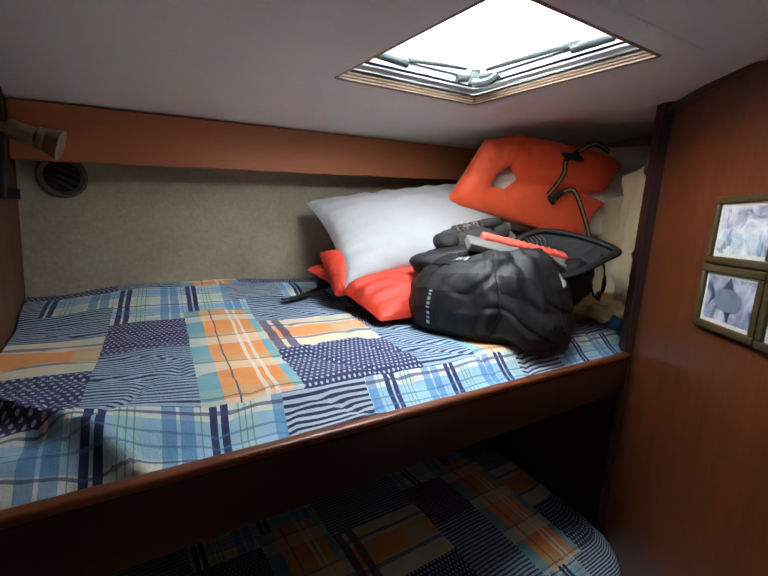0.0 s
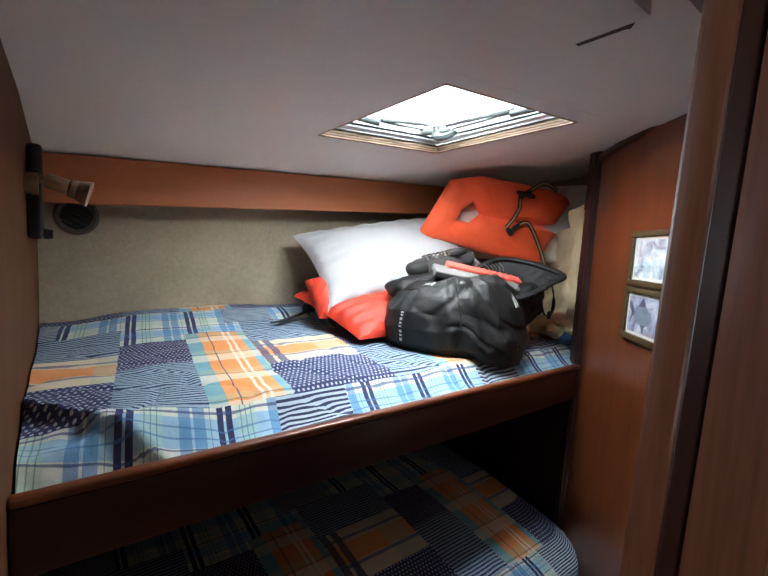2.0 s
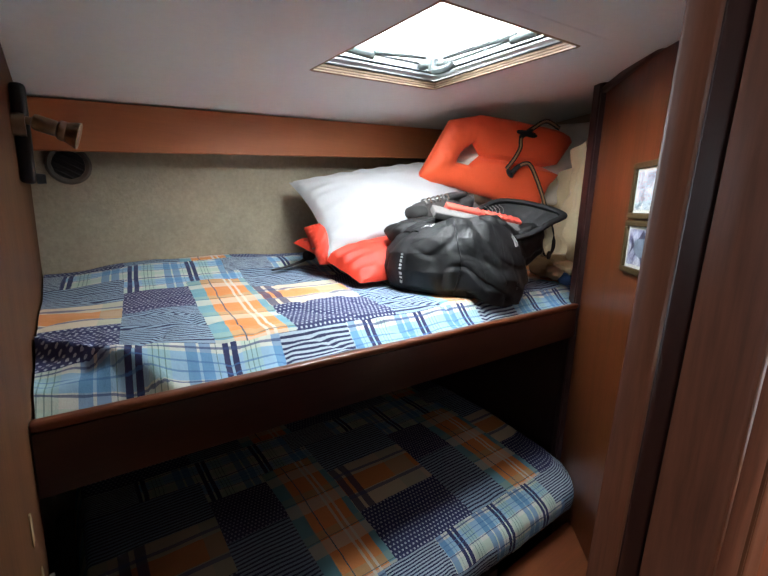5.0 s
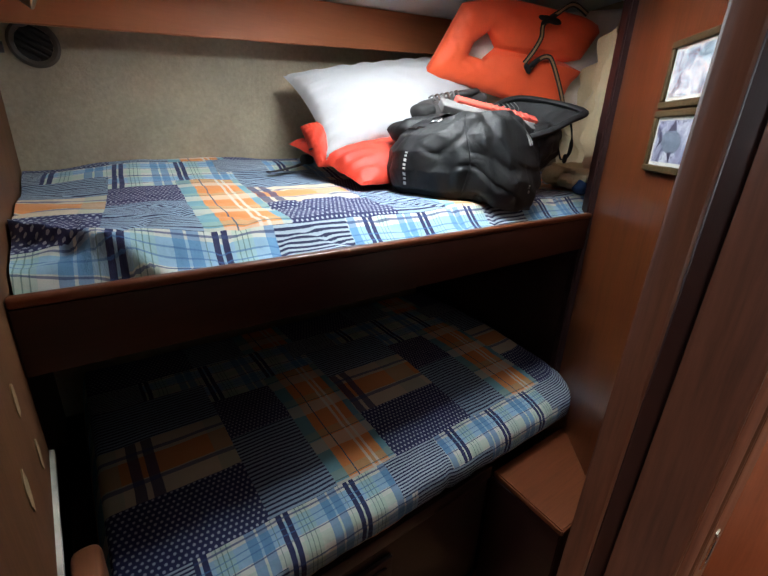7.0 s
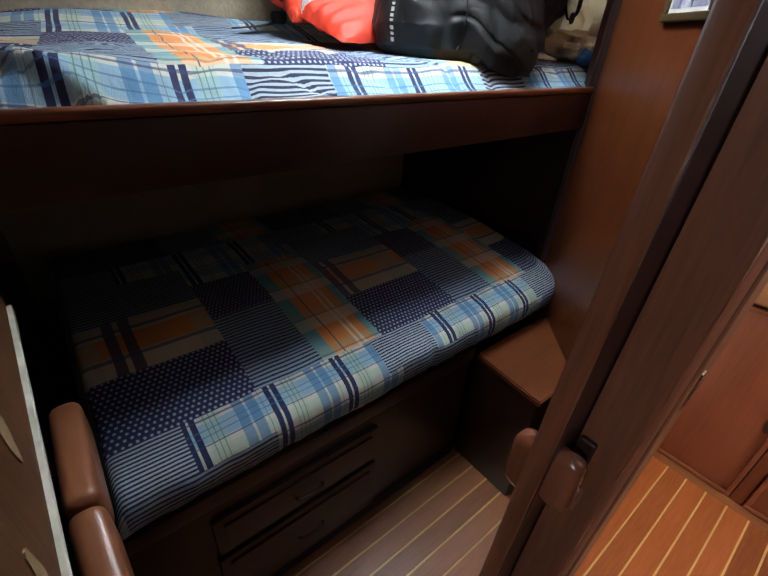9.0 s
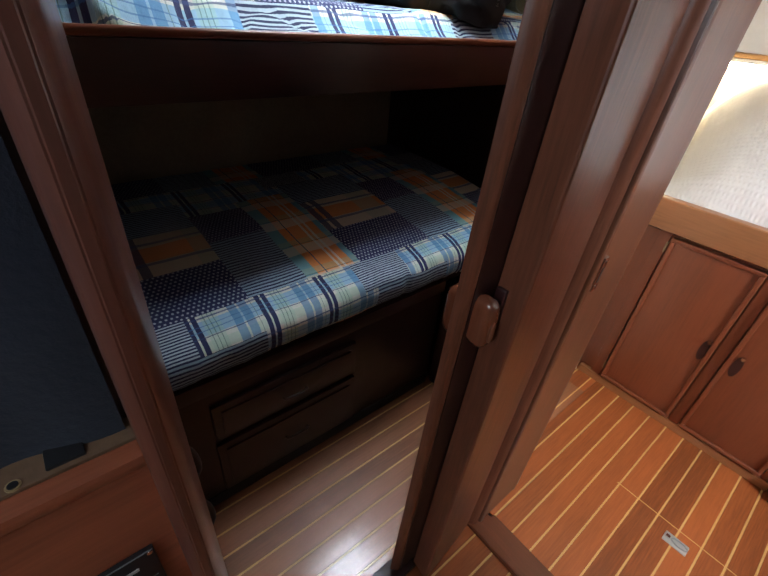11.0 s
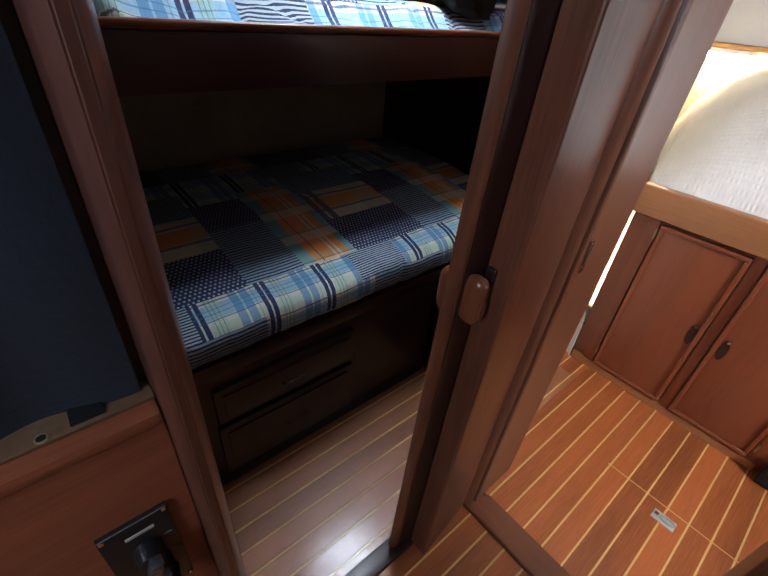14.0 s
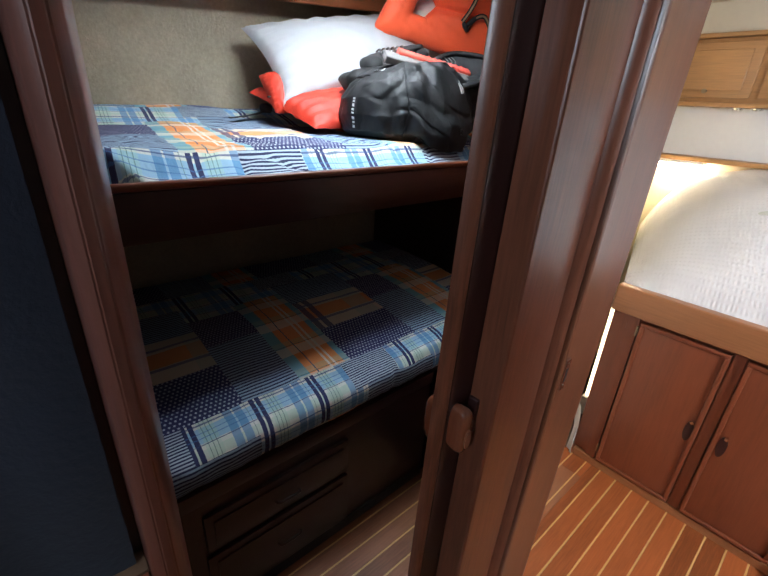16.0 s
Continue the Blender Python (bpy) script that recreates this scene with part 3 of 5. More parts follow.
# Dark wood at the back of the groove stands in for its shade.
part("groove", lean(box(0.6533, 0.0800, 0, 0.6603, 0.0980, TOP, 0)), dark_z, jamb)
part("lining", lean(prism([(0.6606, 0.0980), (0.6606, 0.0600), (0.6640, 0.0520), (0.6700, 0.0490), (0.6760, 0.0500), (0.6790, 0.0545), (0.8380, 0.0570), (0.8440, 0.0545), (0.8490, 0.0560), (0.8510, 0.0610), (0.8510, 0.0980)], 0, TOP, 0.001)), lining_wood, jamb)
plate = part("strike_plate", lean(box(0.6765, 0.0470, 0.862, 0.6930, 0.0540, 0.934, 0.0018)), chrome, jamb, "small chromed strike plate")
part("strike_hole", lean(box(0.6800, 0.0460, 0.882, 0.6890, 0.0478, 0.914, 0.0008)), black_paint, plate)
for z in (0.873, 0.925):
    part("screw", lean(rod((0.6848, 0.0472, z), (0.6848, 0.0458, z), 0.0030)), chrome, plate)
# The shade on the header's underside is put into its wood colour.
setting("door_header", box(-0.050, 0.078, 1.775, 0.4300, 0.122, 1.872, 0.003), dark_x, "mahogany header above the sliding door, shade in its dark colour", "door frame")
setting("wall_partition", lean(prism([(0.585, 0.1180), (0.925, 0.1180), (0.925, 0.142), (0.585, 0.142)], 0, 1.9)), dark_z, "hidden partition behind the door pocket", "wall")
setting("wall_partition_aft", box(0.8520, 0.078, 0, 0.867, 0.140, 1.87, 0), wood_z, "mahogany edge of the aft cabin partition", "wall")

# left of the doorway
post_l = thing("door_post", "rounded varnished mahogany door post", "door frame", (-0.024, 0.10, 0), kind="structure")
q = [(-0.0440, 0.128), (-0.0430, 0.100), (-0.0448, 0.062), (-0.0465, 0.0380), (-0.0440, 0.0285), (-0.0380, 0.0225), (-0.0310, 0.0225), (-0.0255, 0.0275), (-0.0215, 0.0390), (-0.0152, 0.0690), (-0.0180, 0.0900), (-0.0260, 0.128)]
shaft = prism(q, 0, 1.90, 0.001)
part("shaft", shaft, pale_post, post_l)
part("door_stop", prism([(-0.060, 0.129), (-0.0300, 0.129), (-0.0320, 0.150), (-0.060, 0.150)], 0, 1.88, 0.002), dark_z, post_l)
front = setting("wall_front", box(-1.2, 0.092, 0, -0.044, 0.118, 0.935, 0.002), front_wood, "mahogany panel below a dark niche", "wall")
ledge = setting("niche_ledge", box(-1.2, 0.086, 0.936, -0.044, 0.150, 0.952, 0.006), front_wood, "worn wooden ledge with a raw tan edge", "ledge")
part("raw_edge", box(-1.2, 0.104, 0.9525, -0.044, 0.148, 0.957, 0.002), raw_tan, ledge, "raw tan wood with old screw holes")
part("screw_hole", rod((-0.128, 0.109, 0.9565), (-0.128, 0.109, 0.9580), 0.0052), glue_tan, ledge)
part("screw_hole", rod((-0.128, 0.109, 0.9581), (-0.128, 0.109, 0.9586), 0.0036), black_paint, ledge)
part("notch", box(-0.108, 0.1085, 0.9545, -0.082, 0.150, 0.9600, 0.001), black_paint, ledge)
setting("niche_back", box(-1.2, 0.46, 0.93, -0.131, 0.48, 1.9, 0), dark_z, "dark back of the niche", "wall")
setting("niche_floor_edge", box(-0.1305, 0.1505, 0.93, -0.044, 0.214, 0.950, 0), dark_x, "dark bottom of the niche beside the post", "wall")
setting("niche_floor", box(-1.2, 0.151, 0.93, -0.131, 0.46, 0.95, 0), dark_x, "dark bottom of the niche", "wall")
cloth = thing("navy_curtain", "dark navy cloth hanging in the niche", "curtain", (-0.4, 0.2, 1.0))


def folds(a, t):
    x = -1.19 + 1.138 * a
    z = 0.951 + 0.91 * t
    k = smooth_step(-0.06, -0.15, x)
    return (x, 0.1165 + k * (0.012 + 0.008 * math.sin(x * 34 + 1.5 * math.sin(z * 5)) + 0.010 * wob(x, 0, z, 5)), z)


part("cloth", sheet(folds, 120, 20), navy_cloth, cloth)

# Unseen board, added so that no cabin light shows past the cloth.
setting("niche_light_block", box(-1.2, 0.206, 0.951, -0.044, 0.213, 1.87, 0), dark_z, "unseen dark board added to block light behind the navy cloth", "wall")
knob_grey = plain("knob_grey", (0.22, 0.24, 0.27), 0.28, 0.7)
panel = thing("control_panel", "black three-knob control plate screwed to the mahogany", "control panel", (-0.10, 0.09, 0.74))
face = part("plate", box(-0.133, 0.0865, 0.662, -0.068, 0.0915, 0.821, 0.001), black_plastic, panel)
part("upper_lip", box(-0.1325, 0.0858, 0.8190, -0.0685, 0.0866, 0.8206, 0.0003), grey_plastic, face)
for k, (x, z) in enumerate(((-0.098, 0.766), (-0.096, 0.732), (-0.094, 0.700))):
    knob = part("knob", rod((x, 0.0864, z), (x, 0.068, z), 0.0150, 0.0120, 24), black_plastic, panel, "black knob with a grey grip")
    part("grip", moved(box(-0.0062, -0.014, -0.0125, 0.0062, 0.0, 0.0125, 0.0025, 2), Matrix.Translation((x, 0.0678, z)) @ Matrix.Rotation(radians(18), 4, "Y")), knob_grey, knob, "blue-grey lever grip")
    part("foot", rod((x, 0.0679, z - 0.010), (x, 0.0655, z - 0.010), 0.0055, 0.0055, 14), tan_web, knob)
    part("mark", box(x + 0.018, 0.0859, z + 0.006, x + 0.025, 0.0866, z + 0.0070, 0), grey_plastic, panel)
for x in (-0.129, -0.072):
    for z in (0.666, 0.817):
        part("screw", rod((x, 0.0866, z), (x, 0.0848, z), 0.0030, 0.0024, 12), chrome, panel)
part("nameplate", box(-0.112, 0.0855, 0.797, -0.085, 0.0866, 0.8015, 0.0004), print_white, panel, "white bar of unreadable lettering")

# ---- floor of teak and holly ----
setting("floor", box(-1.3, -2.3, -0.04, 2.7, 1.56, -0.006, 0), dark_x, "dark sub-floor under the teak boards", "floor")
sole_cabin = tagged(thing("floor_1", "teak and holly sole of the bunk cabin, cool hatch light in its colour", "floor", (0.4, 0.35, 0)), kind="structure")
sole_aft = tagged(thing("floor_2", "glossy teak and holly sole of the aft cabin, warm light in its colour", "floor", (1.1, -0.3, 0)), kind="structure")
sole_pass = tagged(thing("floor_3", "teak and holly sole of the passage", "floor", (0.2, -0.3, 0)), kind="structure")
PITCH = 0.0633
for parent, x0, x1, ylo, yhi, Y0 in ((sole_cabin, -0.10, 1.44, 0.157, 0.60, 0.4335), (sole_aft, 0.716, 1.60, -1.68, 0.0538, -0.006), (sole_aft, 0.716, 1.60, 0.0538, 0.1568, -0.006), (sole_aft, 1.4405, 1.60, 0.157, 0.28, -0.0096), (sole_pass, -1.2, 0.629, -2.26, 0.103, -0.006)):
    k = int(math.floor((ylo - Y0) / PITCH)) - 1
    while Y0 + k * PITCH < yhi:
        a, c = max(ylo, Y0 + k * PITCH + 0.0027), min(yhi, Y0 + (k + 1) * PITCH - 0.0027)
        if c - a > 0.004:
            part("plank", box(x0, a + 0.0003, -0.006, x1, c - 0.0003, 0.0, 0.0006, 1), cool_teak if parent is sole_cabin else teak_floor, parent, "", False)
        a, c = max(ylo, Y0 + k * PITCH - 0.0027), min(yhi, Y0 + k * PITCH + 0.0027)
        if c - a > 0.003:
            part("strip", box(x0, a, -0.006, x1, c, -0.0002, 0), holly, parent, "", False)
        k += 1
setting("threshold_1", box(-0.007, 0.104, -0.005, 0.425, 0.156, 0.010, 0.004), dark_x, "dark mahogany door sill", "threshold")
setting("threshold_2", prism([(0.630, 0.104), (0.630, -1.3), (0.715, -1.3), (0.715, 0.059), (0.699, 0.059), (0.699, 0.087), (0.652, 0.087), (0.652, 0.104)], -0.005, 0.014, 0.003), wood_y, "worn mahogany sill of the aft cabin", "threshold")
part("inlay", box(1.149, -0.523, -0.0012, 1.1525, -0.125, 0.0006, 0), holly, sole_aft, "thin pale seam of a floor hatch")
bright_plate = plain("brushed_plate", (0.62, 0.62, 0.62), 0.35, 0.6, 0.1, 60)
lift = thing("floor_latch", "chromed flush lifting ring let into the sole", "latch", (1.10, -0.33, 0))
part("plate", box(1.081, -0.362, -0.001, 1.119, -0.296, 0.003, 0.002), bright_plate, lift)
b = tube([(1.101 + 0.010 * math.cos(a), -0.338 + 0.022 * math.sin(a), 0.005) for a in [i * 2 * math.pi / 20 for i in range(21)]], 0.002)
part("ring", b, alloy, lift)
part("hub", box(1.094, -0.312, 0.002, 1.108, -0.300, 0.006, 0.002), chrome, lift)

# ---- bunks ----
bunk = thing("upper_bunk", "mahogany upper bunk with a rounded lee rail, shade in its dark front", "bunk", (0.7, 0.71, 1.09))
# Rail front darker than its cap: the shade on it is in the wood.
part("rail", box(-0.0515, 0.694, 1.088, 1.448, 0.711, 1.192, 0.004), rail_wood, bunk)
part("rail_cap", box(-0.0515, 0.691, 1.1925, 1.448, 0.713, 1.209, 0.0075, 4), wood_x, bunk, "lighter rail cap")
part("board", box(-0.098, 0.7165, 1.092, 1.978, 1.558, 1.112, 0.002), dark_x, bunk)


def upper_top(x, y):
    z = 1.203 + 0.060 * smooth_step(0.708, 0.80, y) + 0.016 * smooth_step(1.0, 1.3, y) + 0.045 * smooth_step(1.25, 1.54, y)
    z -= 0.030 * smooth_step(0.25, -0.05, x) * smooth_step(1.0, 1.5, y)
    z -= 0.010 * smooth_step(0.25, -0.05, x) * smooth_step(0.95, 0.75, y)
    z += 0.0065 * wob(x, y, 0, 6.0, 4) + 0.0035 * wob(x * 0.6, y * 1.6, 0, 19.0, 9)
    r = abs(wob(x * 0.7 + y * 0.5, y - 0.3 * x, 0, 9.0, 2))
    z -= 0.006 * max(0.0, 1 - r * 9) * smooth_step(1.6, 0.9, y)
    fold = 0.67 * (y - 0.705 - 1.1 * (0.15 - x)) - 0.005 * wob(x, y, 0, 14, 8)
    under = smooth_step(0.006, -0.010, fold)
    z -= 0.026 * under
    z += 0.010 * math.exp(-(fold / 0.020) ** 2) * smooth_step(0.24, 0.10, x)
    z += 0.011 * wob(x * 1.2 + y, y * 2.0 - x, 3, 15.0, 21) * under
    return z


mattress = thing("upper_mattress", "upper bunk mattress in a blue, navy and orange patchwork cover", "mattress", (0.9, 1.1, 1.12))


def upper_place(a, t):
    x, y = -0.048 + 2.02 * a, 0.7135 + 0.8405 * t
    z = upper_top(x, y)
    if x < 0.22 and t < 0.12:
        z -= 0.018 * smooth_step(0.22, 0.0, x) * (0.6 + 0.9 * wob(x, 0, 0, 30, 5)) * (1 - t / 0.12)
    return (x, y, z)


def upper_uv(a, t):
    x, y = -0.048 + 2.02 * a, 0.7135 + 0.8405 * t
    drawn = 0.27 * max(0.0, 0.24 - x) * smooth_step(1.10, 0.78, y)      # the cover is dragged back at its tucked corner
    return ((x - 0.064 - 0.12 * (y - 0.76)) / 0.95 + 0.29 + 0.64, (y - 0.776 - drawn) / 1.12 + 0.105 + 0.64)


top_cover = part("cover", sheet(upper_place, 240, 110, upper_uv), quilt_print, mattress, "printed patchwork cotton cover")
part("foam", box(-0.045, 0.724, 1.113, 1.97, 1.550, 1.185, 0.02), pillow_cloth, mattress)

# Base and drawer wood is DARK, so shade under the bunk is painted in.
base = thing("lower_bunk", "mahogany lower bunk base with two drawers, shade in its dark colour", "bunk", (0.5, 0.6, 0))
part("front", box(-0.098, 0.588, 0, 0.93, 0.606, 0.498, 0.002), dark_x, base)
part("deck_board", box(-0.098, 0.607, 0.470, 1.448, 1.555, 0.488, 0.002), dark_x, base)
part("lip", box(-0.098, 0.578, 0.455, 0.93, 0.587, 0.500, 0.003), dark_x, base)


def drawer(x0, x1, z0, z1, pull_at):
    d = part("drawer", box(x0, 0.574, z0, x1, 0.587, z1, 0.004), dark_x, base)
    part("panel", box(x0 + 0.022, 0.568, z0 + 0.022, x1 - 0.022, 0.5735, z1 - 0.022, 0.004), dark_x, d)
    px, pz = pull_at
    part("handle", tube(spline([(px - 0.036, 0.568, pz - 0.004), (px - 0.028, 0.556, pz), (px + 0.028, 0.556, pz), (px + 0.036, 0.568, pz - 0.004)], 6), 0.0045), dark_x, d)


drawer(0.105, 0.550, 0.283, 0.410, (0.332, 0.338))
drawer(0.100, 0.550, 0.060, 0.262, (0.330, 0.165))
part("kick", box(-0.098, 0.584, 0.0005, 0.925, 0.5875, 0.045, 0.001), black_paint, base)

PROFILE = [(0.606, 0.502), (0.584, 0.512), (0.573, 0.535), (0.571, 0.565), (0.577, 0.588), (0.592, 0.604), (0.625, 0.619), (0.70, 0.636), (0.85, 0.655), (1.0, 0.672), (1.25, 0.682), (1.46, 0.682)]
CUM = [0.0]
for (ya, za), (yb, zb) in zip(PROFILE, PROFILE[1:]):
    CUM.append(CUM[-1] + math.hypot(yb - ya, zb - za))


def profile(t):
    s = t * CUM[-1]
    for i in range(len(CUM) - 1):
        if s <= CUM[i + 1] + 1e-9:
            k = (s - CUM[i]) / (CUM[i + 1] - CUM[i])
            return tuple(p + (r - p) * k for p, r in zip(PROFILE[i], PROFILE[i + 1])) + (s,)
    return PROFILE[-1] + (s,)


def lower_place(a, t):
    y, z, s = profile(t ** 1.35)
    x = -0.045 + 1.482 * a
    e = smooth_step(1.27, 1.437, x)
    y += 0.13 * e ** 3 * max(0.0, 1 - s / 0.5)
    z -= (z - 0.50) * 0.85 * max(0.0, (x - 1.38) / 0.057) ** 3 if x > 1.38 else 0
    z -= (z - 0.50) * 0.8 * max(0.0, (-0.01 - x) / 0.035) ** 2 if x < -0.01 else 0
    fr = max(0.0, 1 - s / 0.13)
    y += fr * (0.006 * wob(x, 0, z, 14, 3) + 0.004 * wob(x, z, 0, 40, 6))
    w = 0.004 * wob(x, y, 0, 7, 12) + 0.0025 * wob(x * 0.5, y, 0, 26, 7)
    tuck = 0.010 * math.exp(-((x - 0.735) / 0.012) ** 2) * max(0.0, 1 - s / 0.16)
    return (x, y + tuck, z + w)


def lower_uv(a, t):
    s = profile(t ** 1.35)[2]
    return (-0.045 + 1.482 * a + 0.02 + 0.64, s - 0.125 + 0.025 + 0.64)


low = thing("lower_mattress", "lower bunk mattress in a matching patchwork cover", "mattress", (0.7, 1.0, 0.49))
part("cover", sheet(lower_place, 200, 90, lower_uv), quilt_print, low, "printed patchwork cotton cover")
part("foam", box(-0.03, 0.63, 0.4885, 1.36, 1.45, 0.575, 0.03), pillow_cloth, low)
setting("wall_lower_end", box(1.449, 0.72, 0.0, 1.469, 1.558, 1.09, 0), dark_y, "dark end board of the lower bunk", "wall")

step = thing("step", "low mahogany step beside the lower bunk", "step", (1.1, 0.45, 0))
q = [(0.934, 0.340), (0.952, 0.586), (1.325, 0.586), (1.318, 0.540), (1.118, 0.340)]
part("tread", prism(q, 0.440, 0.462, 0.004), wood_x, step, "worn mahogany tread")
part("riser", box(0.946, 0.352, 0, 0.960, 0.586, 0.4395, 0.002), dark_y, step)
part("riser_side", box(0.961, 0.352, 0, 1.11, 0.366, 0.4395, 0.002), dark_x, step)

# rounded rails on the lower bulkhead
rails = thing("bunk_rail", "two rounded teak rail sections on the lower bulkhead", "rail", (-0.08, 0.45, 0.70))
for y0, y1 in ((0.247, 0.444), (0.450, 0.650)):
    b = box(-0.058, y0, 0.715, -0.0155, y1, 0.802, 0.020, 6)
    for v in b.verts:
        k = max(0.0, (0.447 - v.co.y) / 0.20)
        v.co.x += 0.008 * k
        v.co.z -= 0.045 * k
    part("section", b, leather, rails)
part("bracket", box(-0.0995, 0.29, 0.60, -0.040, 0.65, 0.6600, 0.003), dark_y, rails)
part("neck", box(-0.0500, 0.47, 0.6605, -0.030, 0.64, 0.7250, 0.003), dark_y, rails)

catch = thing("panel_catch", "dark end panel with two curved black catches", "catch", (-0.05, 0.27, 0))
part("panel", box(-0.0985, 0.268, 0.0005, -0.018, 0.284, 0.650, 0.004), dark_z, catch)
for z in (0.630, 0.470):
    part("hook", tube(spline([(-0.016, 0.286, z + 0.030), (0.000, 0.300, z + 0.036), (0.012, 0.304, z + 0.010), (0.014, 0.300, z - 0.022), (0.004, 0.292, z - 0.034)], 6), 0.0055, 10), black_plastic, catch, "curved black catch")

# ---- hatch ----
hx0, hy0, hx1, hy1 = HATCH
hatch = tagged(thing("window_1", "alloy-framed deck hatch with grey handles, bright sky above", "hatch", (0.79, 0.8, 1.9)), kind="structure")


def round_ring(x0, y0, x1, y1, w, z0, z1, r, parent, name, material, label="", lip=0.0):
    """A frame with rounded corners; w is its width inwards, lip lifts its inner edge."""
    def outline(a0, b0, a1, b1, rr):
        pts = []
        for cx, cy, st in ((a1 - rr, b1 - rr, 0), (a0 + rr, b1 - rr, 90), (a0 + rr, b0 + rr, 180), (a1 - rr, b0 + rr, 270)):
            pts += [(cx + rr * math.cos(radians(st + 15 * i)), cy + rr * math.sin(radians(st + 15 * i))) for i in range(7)]
        return pts
    outer, inner = outline(x0, y0, x1, y1, r), outline(x0 + w, y0 + w, x1 - w, y1 - w, max(0.004, r - w))
    bm = bmesh.new()
    up = lambda x, y, z: z + deck(x, y) - 1.885
    rows = [[bm.verts.new((x, y, up(x, y, z))) for x, y in o] for o, z in ((outer, z0), (outer, z1), (inner, z1 + lip), (inner, z0 + lip))]
    n = len(outer)
    for i in range(4):
        for k in range(n):
            bm.faces.new((rows[i][k], rows[i][(k + 1) % n], rows[(i + 1) % 4][(k + 1) % n], rows[(i + 1) % 4][k]))
    return part(name, bm, material, parent, label)


for k in range(6):
    o = 0.0121 - 0.0003 * k
    round_ring(hx0 - o, hy0 - o, hx1 + o, hy1 + o, 0.0100 - 0.0022 * (k % 2), 1.8860 + k * 0.0033, 1.8892 + k * 0.0033, 0.016, hatch, "ply_layer", ply_edge if k % 2 == 0 else glue_line, "raw plywood edge")
round_ring(hx0 - 0.012, hy0 - 0.012, hx1 + 0.012, hy1 + 0.012, 0.0125, 1.9060, 1.9085, 0.024, hatch, "seal", rubber, "black sealing strip")
round_ring(hx0 - 0.002, hy0 - 0.002, hx1 + 0.002, hy1 + 0.002, 0.0050, 1.9087, 1.9290, 0.030, hatch, "coaming", alloy, "bare alloy coaming")
round_ring(hx0 + 0.0035, hy0 + 0.0035, hx1 - 0.0035, hy1 - 0.0035, 0.010, 1.9110, 1.9150, 0.030, hatch, "lower_frame", alloy, "bare alloy frame", 0.006)
round_ring(hx0 + 0.004, hy0 + 0.004, hx1 - 0.004, hy1 - 0.004, 0.004, 1.9300, 1.9460, 0.026, hatch, "upstand", alloy)
round_ring(hx0 - 0.004, hy0 - 0.004, hx1 + 0.004, hy1 + 0.004, 0.0070, 1.9260, 1.9460, 0.030, hatch, "gasket", rubber)
round_ring(hx0 - 0.02, hy0 - 0.02, hx1 + 0.02, hy1 + 0.02, 0.036, 1.9465, 1.9600, 0.04, hatch, "lid_frame", alloy)
b = box(hx0 + 0.0165, hy0 + 0.0165, 1.950, hx1 - 0.0165, hy1 - 0.0165, 1.957, 0)
for v in b.verts:
    v.co.z += deck(v.co.x, v.co.y) - 1.885
pane = part("pane", b, acrylic, hatch, "clear hatch acrylic", False)
pane.visible_shadow = False


def dog(x, y, ang, lever):
    m = Matrix.Translation((x, y, deck(x, y) + 0.048)) @ Matrix.Rotation(ang, 4, "Z")
    d = part("latch", moved(rod((-0.045, 0, 0), (0.045, 0, 0), 0.0095, 0.0095, 16), m), latch_grey, hatch, "grey plastic hatch latch")
    part("pin", moved(rod((-0.075, 0, 0), (-0.0455, 0, 0), 0.004), m), chrome, d)
    if lever:
        part("lever", moved(tube(spline([(0.0, 0, -0.004), (0.012, -0.02, -0.022), (0.05, -0.03, -0.020), (0.066, -0.03, -0.006)], 6), 0.011), m), latch_grey, d)
        part("pivot", moved(rod((0, 0, -0.020), (0, 0, 0.022), 0.017, 0.013, 16), m), latch_grey, d)


dog(hx0 + 0.115, hy1 - 0.040, 0.0, False)
dog(hx1 - 0.055, hy1 - 0.050, radians(-60), True)
dog(hx1 - 0.040, hy0 + 0.11, radians(90), False)
part("stay", tube([(hx1 - 0.04, hy0 + 0.14, deck(1, 0.7) + 0.055), (hx1 - 0.045, hy1 - 0.08, deck(1, 1.0) + 0.062)], 0.007), latch_grey, hatch)
part("stay", tube([(hx0 + 0.16, hy1 - 0.045, deck(0.7, 1.0) + 0.055), (hx1 - 0.09, hy1 - 0.05, deck(1.0, 1.0) + 0.060)], 0.006), latch_grey, hatch)
cloud = lit("overcast_sky", (0.93, 0.97, 1.0), 5.0)
setting("backdrop", box(-15, -15, 3.2, 17, 17, 3.21, 0), cloud, "bright overcast sky above the hatch", "sky")

# ---- lamp and vent ----
lamp = thing("reading_lamp", "brass reading lamp on a black wall bracket", "lamp", (-0.05, 1.2, 1.65))
part("bracket", box(-0.0515, 1.165, 1.548, -0.024, 1.198, 1.752, 0.011, 4), black_paint, lamp)
part("switch", rod((-0.024, 1.18, 1.560), (-0.008, 1.18, 1.560), 0.012, 0.010), black_plastic, lamp)
part("collar", rod((-0.051, 1.135, 1.664), (-0.030, 1.135, 1.664), 0.023, 0.023, 24), brass, lamp, "brass swivel barrel")
part("collar_ring", rod((-0.0385, 1.135, 1.664), (-0.0365, 1.135, 1.664), 0.0238, 0.0238, 24), brass, lamp)


